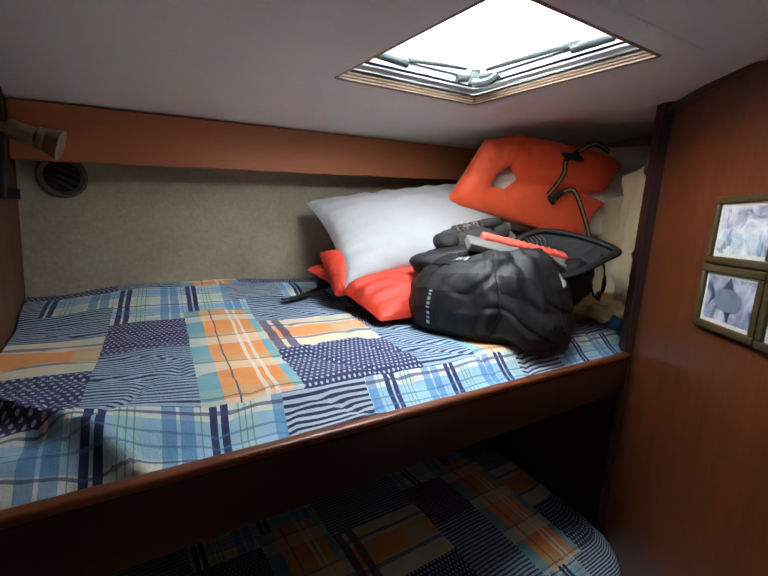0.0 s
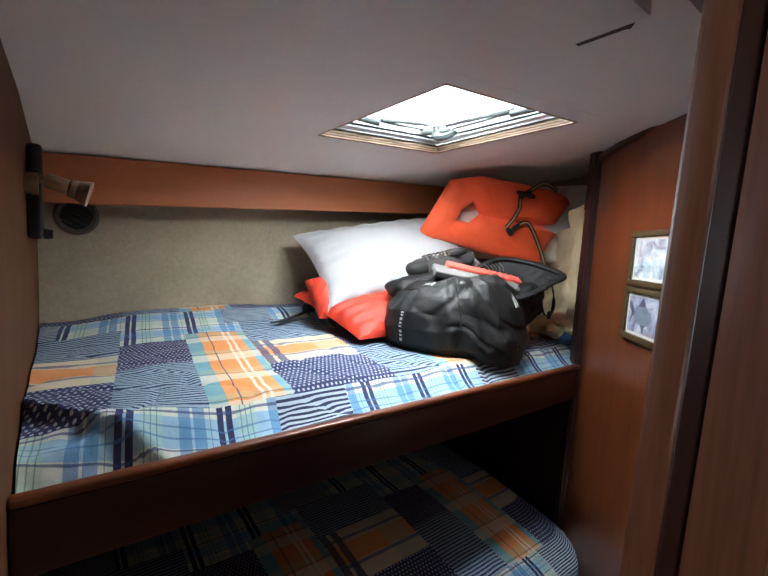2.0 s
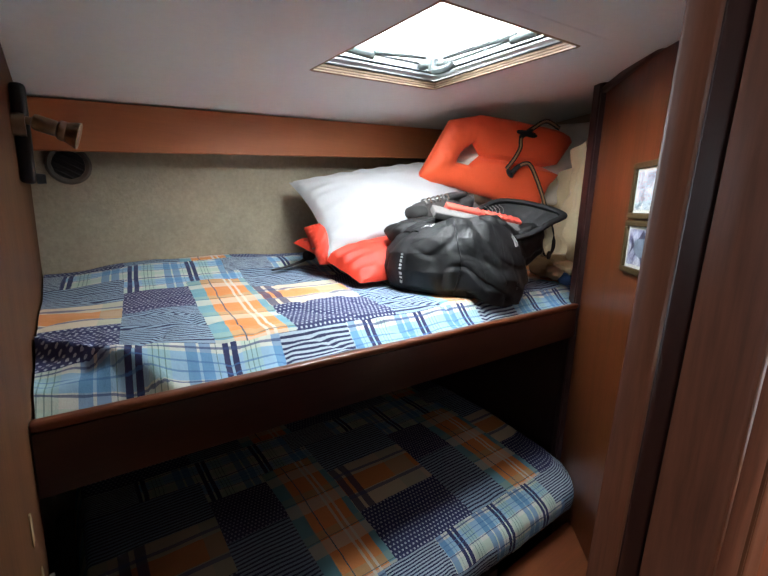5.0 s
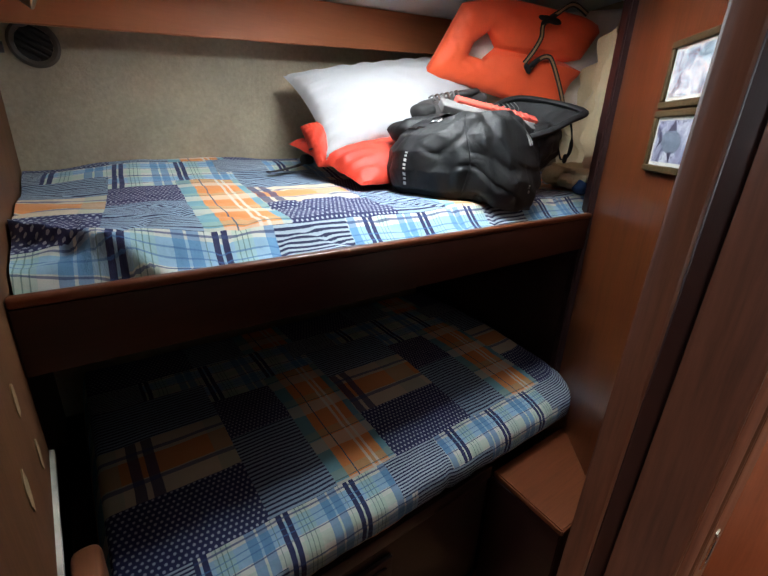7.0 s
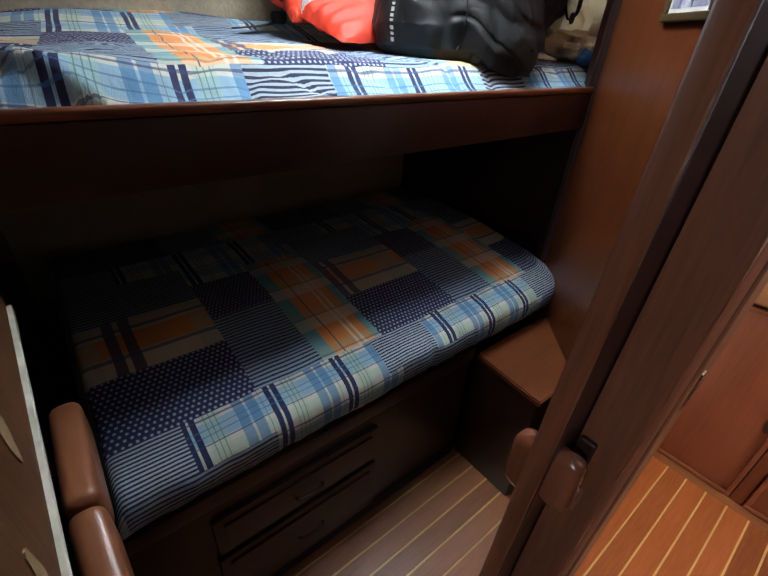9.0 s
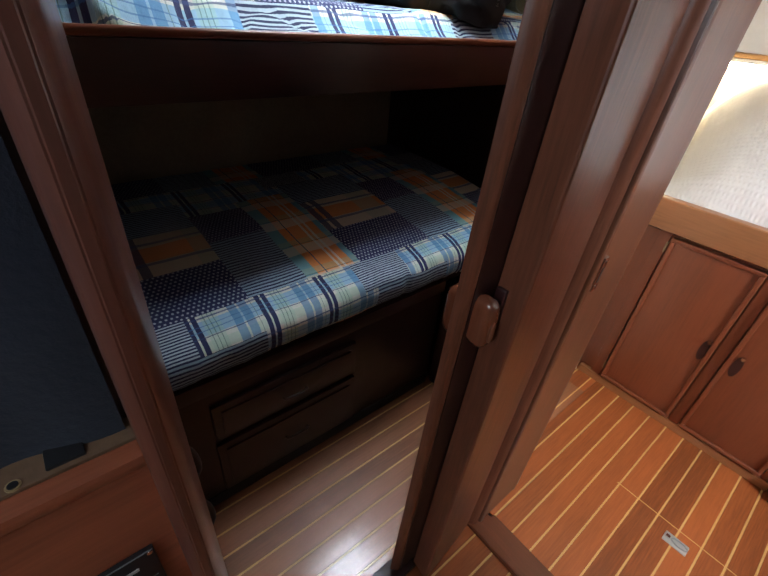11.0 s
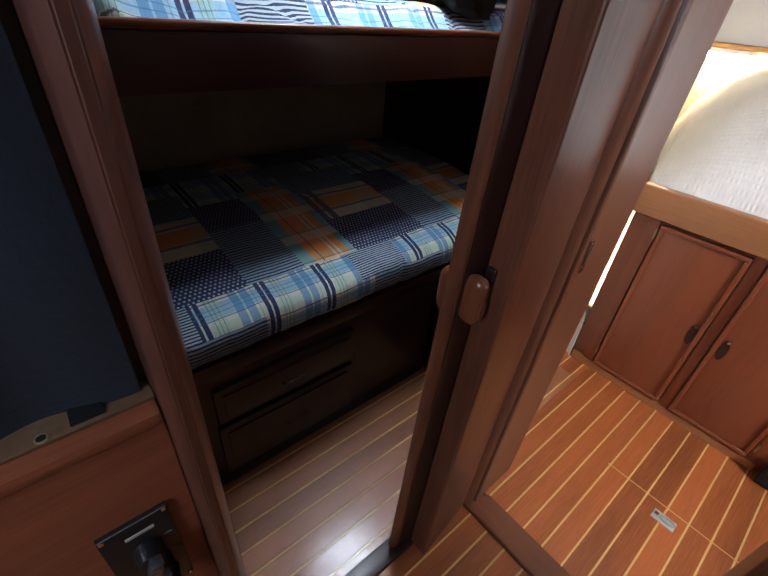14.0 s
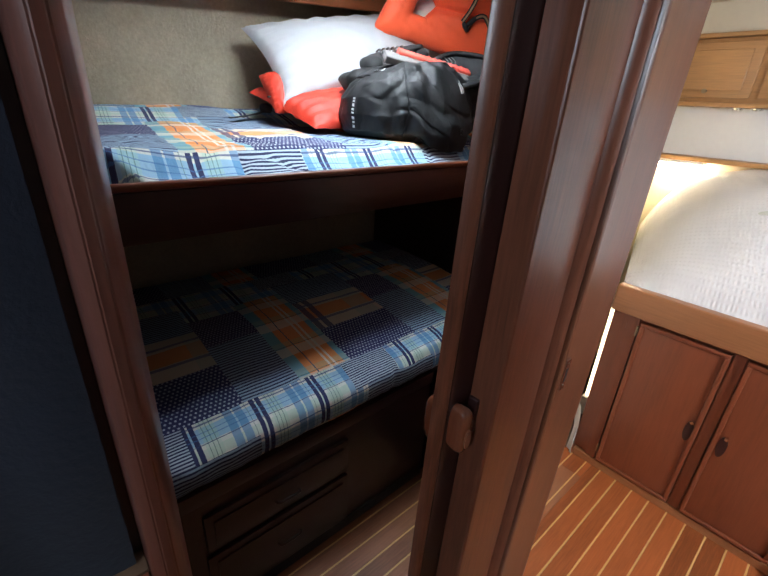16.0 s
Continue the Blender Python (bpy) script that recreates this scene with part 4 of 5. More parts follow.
def turned(profile_pts, origin, axis, seg=28):
    """A turned piece: radii at distances along an axis."""
    o, d = Vector(origin), Vector(axis).normalized()
    u = d.orthogonal().normalized()
    w = d.cross(u)
    b = bmesh.new()
    rows = [[b.verts.new(o + d * h + (u * math.cos(2 * math.pi * k / seg) + w * math.sin(2 * math.pi * k / seg)) * r) for k in range(seg)] for h, r in profile_pts]
    for p, q in zip(rows, rows[1:]):
        for k in range(seg):
            b.faces.new((p[k], p[(k + 1) % seg], q[(k + 1) % seg], q[k]))
    b.faces.new(rows[0][::-1])
    b.faces.new(rows[-1])
    return b


AX = (0.935, -0.10, -0.27)
part("joint", rod((-0.030, 1.150, 1.676), (-0.014, 1.150, 1.674), 0.008, 0.008, 14), brass, lamp)
part("stem", turned([(0.0, 0.008), (0.003, 0.0145), (0.008, 0.0165), (0.040, 0.0165), (0.043, 0.0150)], (-0.020, 1.150, 1.676), AX), brass, lamp)
hd = part("head", turned([(0.0, 0.0150), (0.004, 0.0200), (0.012, 0.0215), (0.016, 0.0205), (0.020, 0.0225), (0.034, 0.0275), (0.038, 0.0290), (0.040, 0.0270), (0.036, 0.0220)], (0.0210, 1.1456, 1.6642), AX), brass, lamp, "flared brass lamp head")
part("bulb_face", turned([(0.0, 0.020), (0.002, 0.020)], (0.0545, 1.142, 1.6545), AX), grey_case, hd)

vent_grey = plain("vent_plastic", (0.105, 0.090, 0.070), 0.5)
vent = thing("hull_vent", "round dark louvred vent in the beige hull lining", "vent", (0.04, 1.555, 1.615))
b = bmesh.new()
rings = [(0.057, 1.5595), (0.057, 1.553), (0.050, 1.550), (0.041, 1.553), (0.041, 1.5595)]
vs = [[b.verts.new((0.040 + r * math.cos(a), y, 1.615 + r * math.sin(a))) for a in [2 * math.pi * i / 36 for i in range(36)]] for r, y in rings]
for p, w in zip(vs, vs[1:]):
    for i in range(36):
        b.faces.new((p[i], p[(i + 1) % 36], w[(i + 1) % 36], w[i]))
part("ring", b, vent_grey, vent)
for k in range(5):
    h = -0.032 + k * 0.016
    w = math.sqrt(0.040 ** 2 - h * h)
    part("slat", moved(box(-w, -0.003, -0.005, w, 0.003, 0.005, 0.001, 1), Matrix.Translation((0.040, 1.555, 1.615)) @ Matrix.Rotation(radians(28), 4, "Y") @ Matrix.Translation((0, 0, h)) @ Matrix.Rotation(radians(35), 4, "X")), rubber, vent)
part("backing", rod((0.04, 1.5585, 1.615), (0.04, 1.5597, 1.615), 0.0405, 0.0405, 30), black_paint, vent)

# ---- pictures ----


def picture(s0, z0, w, h, colours, seed):
    m = wall_frame(s0, z0)
    pic = thing("picture", "small sea-life print in a dark gilt frame", "picture", on_wall(s0 + w / 2, 0.005, z0), "pictures on the bulkhead")
    fr = 0.016
    for a in ((0, 0, w, fr), (0, h - fr, w, h), (0, fr, fr, h - fr), (w - fr, fr, w, h - fr)):
        part("frame_side", moved(box(a[0], a[1], 0.0005, a[2], a[3], 0.014, 0.004, 3), m), frame_gilt, pic)
    part("mat", moved(box(fr, fr, 0.001, w - fr, h - fr, 0.006, 0), m), mat_board, pic, "", False)
    art = part("print", moved(box(fr + 0.008, fr + 0.008, 0.0062, w - fr - 0.008, h - fr - 0.007, 0.0066, 0), m), print_material("sea_print", *colours, seed), pic, "watercolour print of sea life", False)
    part("pane", moved(box(fr - 0.002, fr - 0.002, 0.0076, w - fr + 0.002, h - fr + 0.002, 0.0086, 0), m), clear_glass, pic, "", False).visible_shadow = False
    return pic, art, m


clear_glass = glass_material("picture_glass", (1, 1, 1), 0.02)
BLUE = ((0.06, 0.12, 0.20), (0.40, 0.50, 0.58), (0.75, 0.76, 0.74))
PINK = ((0.10, 0.14, 0.26), (0.55, 0.38, 0.42), (0.70, 0.60, 0.62))
VIOLET = ((0.08, 0.08, 0.17), (0.30, 0.31, 0.42), (0.52, 0.54, 0.62))
TEAL = ((0.03, 0.10, 0.22), (0.25, 0.42, 0.55), (0.58, 0.46, 0.42))
picture(0.317, 1.511, 0.191, 0.143, BLUE, 1.7)
picture(0.511, 1.509, 0.191, 0.143, PINK, 4.1)
_, fish, fm = picture(0.312, 1.369, 0.191, 0.139, VIOLET, 7.9)
picture(0.506, 1.367, 0.191, 0.139, TEAL, 11.3)


def leaf_shape(points, m, z):
    b = bmesh.new()
    b.faces.new([b.verts.new((x, y, z)) for x, y in points])
    g2 = bmesh.ops.extrude_face_region(b, geom=b.faces[:])
    for v in [e for e in g2["geom"] if isinstance(e, bmesh.types.BMVert)]:
        v.co.z -= 0.0003
    return moved(b, m)


fish_grey = plain("fish_grey", (0.16, 0.20, 0.25), 0.4, 0, 0.4, 60)
fish_dark = plain("fish_fin", (0.05, 0.045, 0.09), 0.4, 0, 0.4, 60)
part("fish_body", leaf_shape([(0.095 + 0.042 * math.cos(a), 0.070 + 0.026 * math.sin(a) - 0.1 * 0.042 * math.cos(a)) for a in [2 * math.pi * i / 20 for i in range(20)]], fm, 0.0071), fish_grey, fish)
part("fish_fin", leaf_shape([(0.075, 0.092), (0.095, 0.118), (0.108, 0.094)], fm, 0.0072), fish_dark, fish)
part("fish_fin", leaf_shape([(0.090, 0.046), (0.105, 0.024), (0.110, 0.048)], fm, 0.0072), fish_dark, fish)
part("fish_tail", leaf_shape([(0.057, 0.073), (0.036, 0.100), (0.043, 0.072), (0.034, 0.050)], fm, 0.0072), fish_dark, fish)

# ---- soft things on the upper bunk ----


def lump(center, xdir, half, e=2.4, amp=0.01, freq=9.0, seed=1.0, floor=None, nu=64, nv=36, tilt=0.0, ridge=0.0):
    """A stuffed, creased bag shape; xdir is its long axis in plan, tilt its rise in degrees."""
    c = Vector(center)
    m = Matrix.Rotation(math.atan2(xdir[1], xdir[0]), 3, "Z") @ Matrix.Rotation(radians(-tilt), 3, "Y")

    def sgn(v, p):
        return math.copysign(abs(v) ** p, v)

    def f(a, t):
        th, ph = 2 * math.pi * a, math.pi * (t - 0.5)
        k = 2.0 / e
        x, y, z = sgn(math.cos(ph), k) * sgn(math.cos(th), k), sgn(math.cos(ph), k) * sgn(math.sin(th), k), sgn(math.sin(ph), k)
        p = Vector((x * half[0], y * half[1], z * half[2]))
        w = 1 + amp * wob(p.x, p.y, p.z, freq, seed) / min(half) + 0.4 * amp * wob(p.x, p.y, p.z, freq * 2.7, seed + 5) / min(half)
        if ridge:
            w -= ridge * max(0.0, 1 - abs(wob(p.x * 0.8, p.y, p.z * 1.5, freq * 1.3, seed + 9)) * 7)
        q = c + m @ (p * w)
        if floor is not None:
            q.z = max(q.z, floor + 0.004 * wob(q.x, q.y, 0, 20, seed))
        return q
    return sheet(f, nu, nv, None, True)


def cushion(bl, br, tr, tl, puff_front, puff_back, pinch=0.07, seed=1.0, n=44, crease=0.004):
    """A pillow spanned between four corners, with pointed corners and a seam."""
    bl, br, tr, tl = (Vector(p) for p in (bl, br, tr, tl))
    nrm = ((br - bl).cross(tl - bl)).normalized()

    def sheet_side(side):
        h = puff_front if side > 0 else puff_back

        def f(a, t):
            u, v = 2 * a - 1, 2 * t - 1
            uu, vv = u * (1 - pinch * (1 - v * v)), v * (1 - pinch * (1 - u * u))
            p = bl.lerp(br, (uu + 1) / 2).lerp(tl.lerp(tr, (uu + 1) / 2), (vv + 1) / 2)
            k = max(0.0, (1 - u * u) * (1 - v * v)) ** 0.42
            d = side * h * k + (1 - (1 - k) ** 3) * side * crease * (wob(p.x, p.y, p.z, 11, seed) + 0.7 * wob(p.x, p.y, p.z, 27, seed + 3))
            rim = max(abs(u), abs(v))
            d += side * crease * 0.8 * smooth_step(0.55, 0.9, rim) * (1 - smooth_step(0.92, 1, rim)) * math.sin(26 * (u if abs(v) > abs(u) else v) + seed)
            return p + nrm * d
        return sheet(f, n, n)
    return merge(sheet_side(1), sheet_side(-1))


red = thing("red_bag", "flattened red nylon bag lying under the white pillow", "bag", (0.95, 1.25, 1.28))
part("body", cushion((0.735, 1.035, 1.285), (1.32, 0.97, 1.30), (1.36, 1.40, 1.40), (0.660, 1.365, 1.385), 0.085, 0.02, 0.04, 3.0, 60, 0.006), red_cloth, red)
part("corner", cushion((0.690, 1.215, 1.322), (0.80, 1.190, 1.340), (0.785, 1.300, 1.455), (0.690, 1.335, 1.440), 0.040, 0.035, 0.0, 8.0, 30, 0.003), red_cloth, red, "folded red corner")
part("strap", tube(spline([(0.564, 1.314, 1.3), (0.607, 1.321, 1.304), (0.681, 1.36, 1.312), (0.725, 1.385, 1.322), (0.755, 1.385, 1.344), (0.690, 1.245, 1.375)], 8), 0.0125, 8, 0.18), webbing, red, "black webbing strap")
part("buckle", lump((0.737, 1.385, 1.334), (1, 0.4), (0.026, 0.018, 0.018), 3, 0.003, 20, 2, None, 20, 12), webbing, red)

pillow = thing("pillow", "plump white cotton pillow leaning on the red bag", "pillow", (1.05, 1.35, 1.4))
part("cover", cushion((0.712, 1.195, 1.352), (1.40, 1.10, 1.490), (1.46, 1.42, 1.735), (0.700, 1.475, 1.598), 0.092, 0.055, 0.075, 2.0, 56), pillow_cloth, pillow)
part("label", moved(box(-0.010, -0.001, -0.008, 0.010, 0.001, 0.004, 0), Matrix.Translation((0.722, 1.203, 1.352)) @ Matrix.Rotation(radians(20), 4, "Z")), print_white, pillow)

pale = thing("spare_pillow", "off-white pillow squeezed behind the life jacket", "pillow", (1.5, 1.2, 1.5))
part("cover", cushion((1.224, 1.330, 1.541), (1.860, 0.900, 1.541), (1.850, 0.885, 1.900), (1.290, 1.255, 1.850), 0.045, 0.045, 0.07, 7.0, 44, 0.007), off_white, pale)

khaki = thing("canvas_bag", "crumpled khaki canvas hanging in the bunk corner", "bag", (1.75, 0.9, 1.3))


def canvas(a, t):
    x = 1.475 + 0.42 * a
    z = 1.255 + (0.56 - 0.30 * a) * t
    fold = 22 * a + 9 * t + 2.8 * wob(a * 1.3, t, 0, 4, 3)
    y = 0.722 + 0.36 * a + (0.016 + 0.020 * a) * math.sin(fold) + 0.007 * math.sin(2.3 * fold + 1) + 0.050 * wob(x, 0, z, 7, 6) + 0.02 * wob(x, 0, z, 19, 2)
    return (x, max(0.712, y + 0.16 * t * a), z + 0.01 * wob(x, 1, 0, 20))


part("cloth", sheet(canvas, 70, 60), beige_cloth, khaki)
part("body", lump((1.62, 0.86, 1.305), (1, 0.3), (0.19, 0.10, 0.050), 2.3, 0.022, 14, 4, 1.265, 40, 24), beige_cloth, khaki)
denim = thing("denim_roll", "small roll of blue denim against the post", "clothing", (1.5, 0.8, 1.26))
part("roll", lump((1.490, 0.775, 1.288), (1, 0.1), (0.050, 0.038, 0.030), 2.3, 0.008, 24, 5, 1.258, 32, 20), blue_cloth, denim)
part("fold", lump((1.505, 0.785, 1.322), (1, 0.2), (0.042, 0.030, 0.012), 2.3, 0.006, 24, 15, None, 28, 16), blue_cloth, denim)

# black rucksack
BC, BX, BH = Vector((1.040, 0.930, 0)), Vector((0.80, -0.60, 0)), (0.232, 0.180)
BY = Vector((0.60, 0.80, 0))
BAG = [(0.0, 0.0, 0.50), (0.06, 0.0, 0.84), (0.16, 0.022, 0.95), (0.34, 0.075, 1.0), (0.55, 0.130, 0.97), (0.72, 0.178, 0.86), (0.85, 0.212, 0.70), (0.94, 0.232, 0.52), (1.0, 0.226, 0.30)]


def bag_at(ang, t, off=0.0):
    """A place on the rucksack: ang in degrees round its plan, t from its base to its mouth."""
    for (t0, h0, f0), (t1, h1, f1) in zip(BAG, BAG[1:]):
        if t <= t1 + 1e-9:
            k = (t - t0) / (t1 - t0)
            k = k * k * (3 - 2 * k) * 0.5 + k * 0.5
            h, f = h0 + (h1 - h0) * k, f0 + (f1 - f0) * k
            break
    a = radians(ang)
    c, s = math.cos(a), math.sin(a)
    cx, sy = math.copysign(abs(c) ** 0.90, c), math.copysign(abs(s) ** 0.74, s)
    lx = cx
    h *= 1.0 - 0.10 * smooth_step(-0.2, -1.0, lx) + 0.05 * smooth_step(0.0, 1.0, lx)
    x, y = cx * BH[0] * f, sy * BH[1] * f
    front = smooth_step(20, -20, ang) * smooth_step(-150, -110, ang)
    body = smooth_step(0.03, 0.2, t)
    # slack folds fall from the mouth towards the lower right of the front
    d = (ang + 80) / 26.0 + 2.2 * t + 0.8 * wob(x, y, h, 7, 31)
    w = 0.011 * front * body * (abs(2 * (d % 1.0) - 1) - 0.5) * smooth_step(-140, -95, ang)
    d = (ang + 40) / 40.0 - 3.0 * t + 0.9 * wob(x, y, h, 6, 47)
    w += 0.005 * body * (abs(2 * (d % 1.0) - 1) - 0.5) * (0.35 + 0.65 * front)
    w += 0.010 * wob(x, y, h, 6, 3) + 0.002 * wob(x, y, h, 22, 6)
    w -= 0.005 * body * front * math.exp(-(wob(x * 0.7 + h, y, h * 1.2 - x * 0.4, 8, 11) / 0.09) ** 2)
    # the lower pocket swells at the near end
    w += 0.010 * math.exp(-((ang + 70) / 26) ** 2 - ((t - 0.30) / 0.16) ** 2)
    w -= 0.012 * math.exp(-((ang + 60) / 34) ** 2 - ((t - 0.54) / 0.06) ** 2)
    r = math.hypot(x, y) + 1e-6
    k = 1 + (w + off) / max(r, 0.06)
    p = BC + BX * (x * k) + BY * (y * k)
    z = upper_top(p.x, max(0.716, p.y)) + 0.003
    return Vector((p.x, max(p.y, 0.718), z + h + 0.4 * w * smooth_step(0.6, 0.9, t) + off * smooth_step(0.8, 1.0, t)))


sack = thing("rucksack", "full black nylon rucksack lying open on the bunk", "rucksack", (1.1, 0.93, 1.26))
part("body", sheet(lambda a, t: bag_at(-180 + 360 * a, t), 170, 80, None, True), black_nylon, sack)
part("inside", sheet(lambda a, t: BC + BX * (0.075 * t * math.cos(2 * math.pi * a)) + BY * (0.055 * t * math.sin(2 * math.pi * a)) + Vector((0, 0, 1.478 + 0.012 * t)), 24, 4, None, True), webbing, sack)


def bag_patch(a0, a1, t0, t1, off, n=10):
    return sheet(lambda a, t: bag_at(a0 + (a1 - a0) * a, t0 + (t1 - t0) * t, off), 4, n)


band = part("webbing_strip", bag_patch(-146, -136, 0.10, 0.90, 0.0030, 30), webbing, sack, "vertical webbing strip")
for t0, t1 in ((0.20, 0.235), (0.245, 0.27), (0.28, 0.315), (0.36, 0.39), (0.40, 0.43), (0.44, 0.475), (0.485, 0.51), (0.52, 0.55)):
    part("lettering", bag_patch(-142.6, -139.4, t0, t1 - 0.006, 0.0046, 3), print_white, band, "white bar of lettering")
for a0 in (-146, -141, -136, -130):
    part("lettering", bag_patch(a0, a0 + 3, 0.875, 0.915, 0.0040, 3), print_white, sack, "white bar of lettering")
for a0 in (-38, -34, -30):
    part("lettering", bag_patch(a0, a0 + 2.6, 0.74, 0.79, 0.0040, 3), print_white, sack, "white bar of lettering")
for t0 in (0.36, 0.405):
    part("lettering", bag_patch(-46, -43, t0, t0 + 0.03, 0.0040, 3), print_white, sack, "white bar of lettering")
part("zip", tube([bag_at(-172 + 34 * k / 20, 0.80 + 0.02 * math.sin(0.16 * k), 0.003) for k in range(21)], 0.003), webbing, sack, "black zip along the top")
part("seam", tube([bag_at(-96 + 4 * math.sin(k / 5), 0.10 + 0.8 * k / 20, 0.002) for k in range(21)], 0.002), webbing, sack)
LID = ((1.180, 1.010, 1.490), (1.240, 0.985, 1.535), (1.306, 0.955, 1.556), (1.358, 0.855, 1.543), (1.352, 0.745, 1.514), (1.275, 0.742, 1.486), (1.205, 0.755, 1.455), (1.140, 0.775, 1.435))
rim = spline(LID, 8)
part("lid_edge", tube(rim, 0.0135, 10, 0.7), black_nylon, sack, "thick rolled lid edge")


def lid_cloth(a, t):
    p = rim[round(a * (len(rim) - 1))]
    c = Vector((1.190, 0.880, 1.445))
    q = p.lerp(c, t)
    return q + Vector((0, 0, -0.030 * math.sin(math.pi * t) + 0.008 * wob(q.x, q.y, q.z, 18, 5)))


part("lid", sheet(lid_cloth, len(rim) - 1, 14), black_nylon, sack, "open black lid")
part("lid_side", lump((1.235, 0.850, 1.405), (0.8, -0.6), (0.115, 0.085, 0.070), 2.3, 0.020, 12, 6, None, 60, 32, 10), black_nylon, sack)
part("pocket", lump((0.99, 1.045, 1.452), (0.9, -0.3), (0.110, 0.060, 0.040), 2.6, 0.012, 14, 12, None, 40, 22, 10), black_nylon, sack)
part("strap", tube(spline([(0.880, 1.020, 1.425), (0.93, 0.985, 1.470), (1.00, 0.950, 1.492), (1.08, 0.920, 1.498)], 8), 0.015, 8, 0.2), webbing, sack)
part("strap", tube(spline([(1.330, 0.775, 1.50), (1.345, 0.765, 1.44), (1.335, 0.760, 1.39), (1.305, 0.765, 1.375), (1.290, 0.775, 1.42), (1.285, 0.785, 1.46)], 8), 0.006, 8, 0.3), webbing, sack)
part("strap_end", lump((1.318, 0.760, 1.378), (1, 0), (0.010, 0.006, 0.015), 2.4, 0.001, 20, 2, None, 16, 10), webbing, sack)
for k in range(5):
    part("bungee", tube(spline([(1.222 + 0.012 * k, 0.972 - 0.006 * k, 1.534 + 0.002 * k), (1.230 + 0.012 * k, 0.958 - 0.006 * k, 1.520 + 0.002 * k), (1.218 + 0.012 * k, 0.946 - 0.006 * k, 1.506 + 0.002 * k)], 4), 0.0012), grey_case, sack)

case = thing("ridged_case", "long grey case with a ribbed red edge stuck in the rucksack", "case", (1.15, 0.98, 1.48))
cm = Matrix.Translation((1.115, 0.884, 1.496)) @ Matrix.Rotation(math.atan2(-0.38, 0.92), 4, "Z") @ Matrix.Rotation(radians(9.5), 4, "Y") @ Matrix.Rotation(radians(28), 4, "X")
part("shell", moved(box(-0.185, -0.045, -0.016, 0.130, 0.005, 0.006, 0.005, 3), cm), grey_case, case)
spine = part("spine", moved(box(-0.135, -0.006, -0.014, 0.140, 0.028, 0.016, 0.006, 3), cm), red_case, case, "ribbed red edge")
part("groove", moved(box(-0.12, -0.0075, 0.004, 0.130, -0.0045, 0.0065, 0), cm), mat_board, spine)
for k in range(7):
    part("rib", moved(rod((-0.02 + 0.021 * k, -0.004, 0.0135), (-0.02 + 0.021 * k, 0.026, 0.0135), 0.0048, 0.0048, 10), cm), red_case, spine)

lace_brown = plain("brown_lace", (0.15, 0.105, 0.085), 0.8)
shoe = thing("shoe", "grey mesh trainer with pale laces on the rucksack", "shoe", (1.2, 1.09, 1.49))
sx = (0.96, -0.12)
part("upper", lump((1.185, 1.095, 1.532), sx, (0.135, 0.050, 0.042), 2.2, 0.006, 18, 3, None, 44, 26, 8), grey_fabric, shoe)
part("heel", lump((1.285, 1.080, 1.562), sx, (0.050, 0.046, 0.036), 2.5, 0.003, 18, 7, None, 30, 20, -10), grey_fabric, shoe)
part("collar", tube([(1.255 + 0.045 * math.cos(a), 1.082 + 0.034 * math.sin(a), 1.586 + 0.010 * math.cos(a)) for a in [2 * math.pi * k / 24 for k in range(25)]], 0.010), rubber, shoe, "dark padded collar")
part("lining", lump((1.255, 1.082, 1.578), sx, (0.036, 0.026, 0.012), 2.2, 0.001, 10, 1, None, 20, 12), black_paint, shoe)
part("sole", lump((1.200, 1.100, 1.500), sx, (0.150, 0.052, 0.016), 3.0, 0.003, 30, 5, None, 40, 16, 9), rubber, shoe)
part("toe_cap", lump((1.085, 1.105, 1.518), sx, (0.045, 0.044, 0.028), 2.3, 0.002, 20, 4, None, 28, 18, 8), rubber, shoe)
part("heel_tab", lump((1.333, 1.075, 1.560), sx, (0.010, 0.022, 0.034), 2.4, 0.001, 20, 4, None, 18, 14, -12), grey_case, shoe)
for k in range(6):
    x = 1.105 + 0.022 * k
    part("lace", tube(spline([(x - 0.012, 1.060, 1.552 + 0.004 * k), (x, 1.085, 1.568 + 0.0045 * k), (x + 0.012, 1.118, 1.563 + 0.004 * k)], 5), 0.0034), lace_brown if k % 2 else grey_case, shoe)

shoe.location += Vector((-0.035, 0.037, -0.015))

# life jacket: one padded ring round the neck hole, creased between its two halves
JC = Vector((1.42, 1.105, 1.7345))
J1, J2, J3 = Vector((0.860, -0.510, 0)), Vector((-0.0476, -0.080, 0.9956)), Vector((-0.508, -0.856, -0.093))
OUTER = [(-0.315, -0.095), (-0.246, 0.035), (-0.20, 0.125), (-0.07, 0.150), (0.05, 0.138), (0.262, 0.108), (0.325, 0.078), (0.268, -0.022), (0.205, -0.036), (0.285, -0.066), (0.246, -0.105), (0.220, -0.195), (0.07, -0.186), (-0.16, -0.130), (-0.27, -0.118)]
INNER = [(-0.156, -0.030), (-0.142, 0.008), (-0.098, 0.042), (-0.066, -0.002), (-0.106, -0.040)]
HO = Vector((-0.112, -0.002))


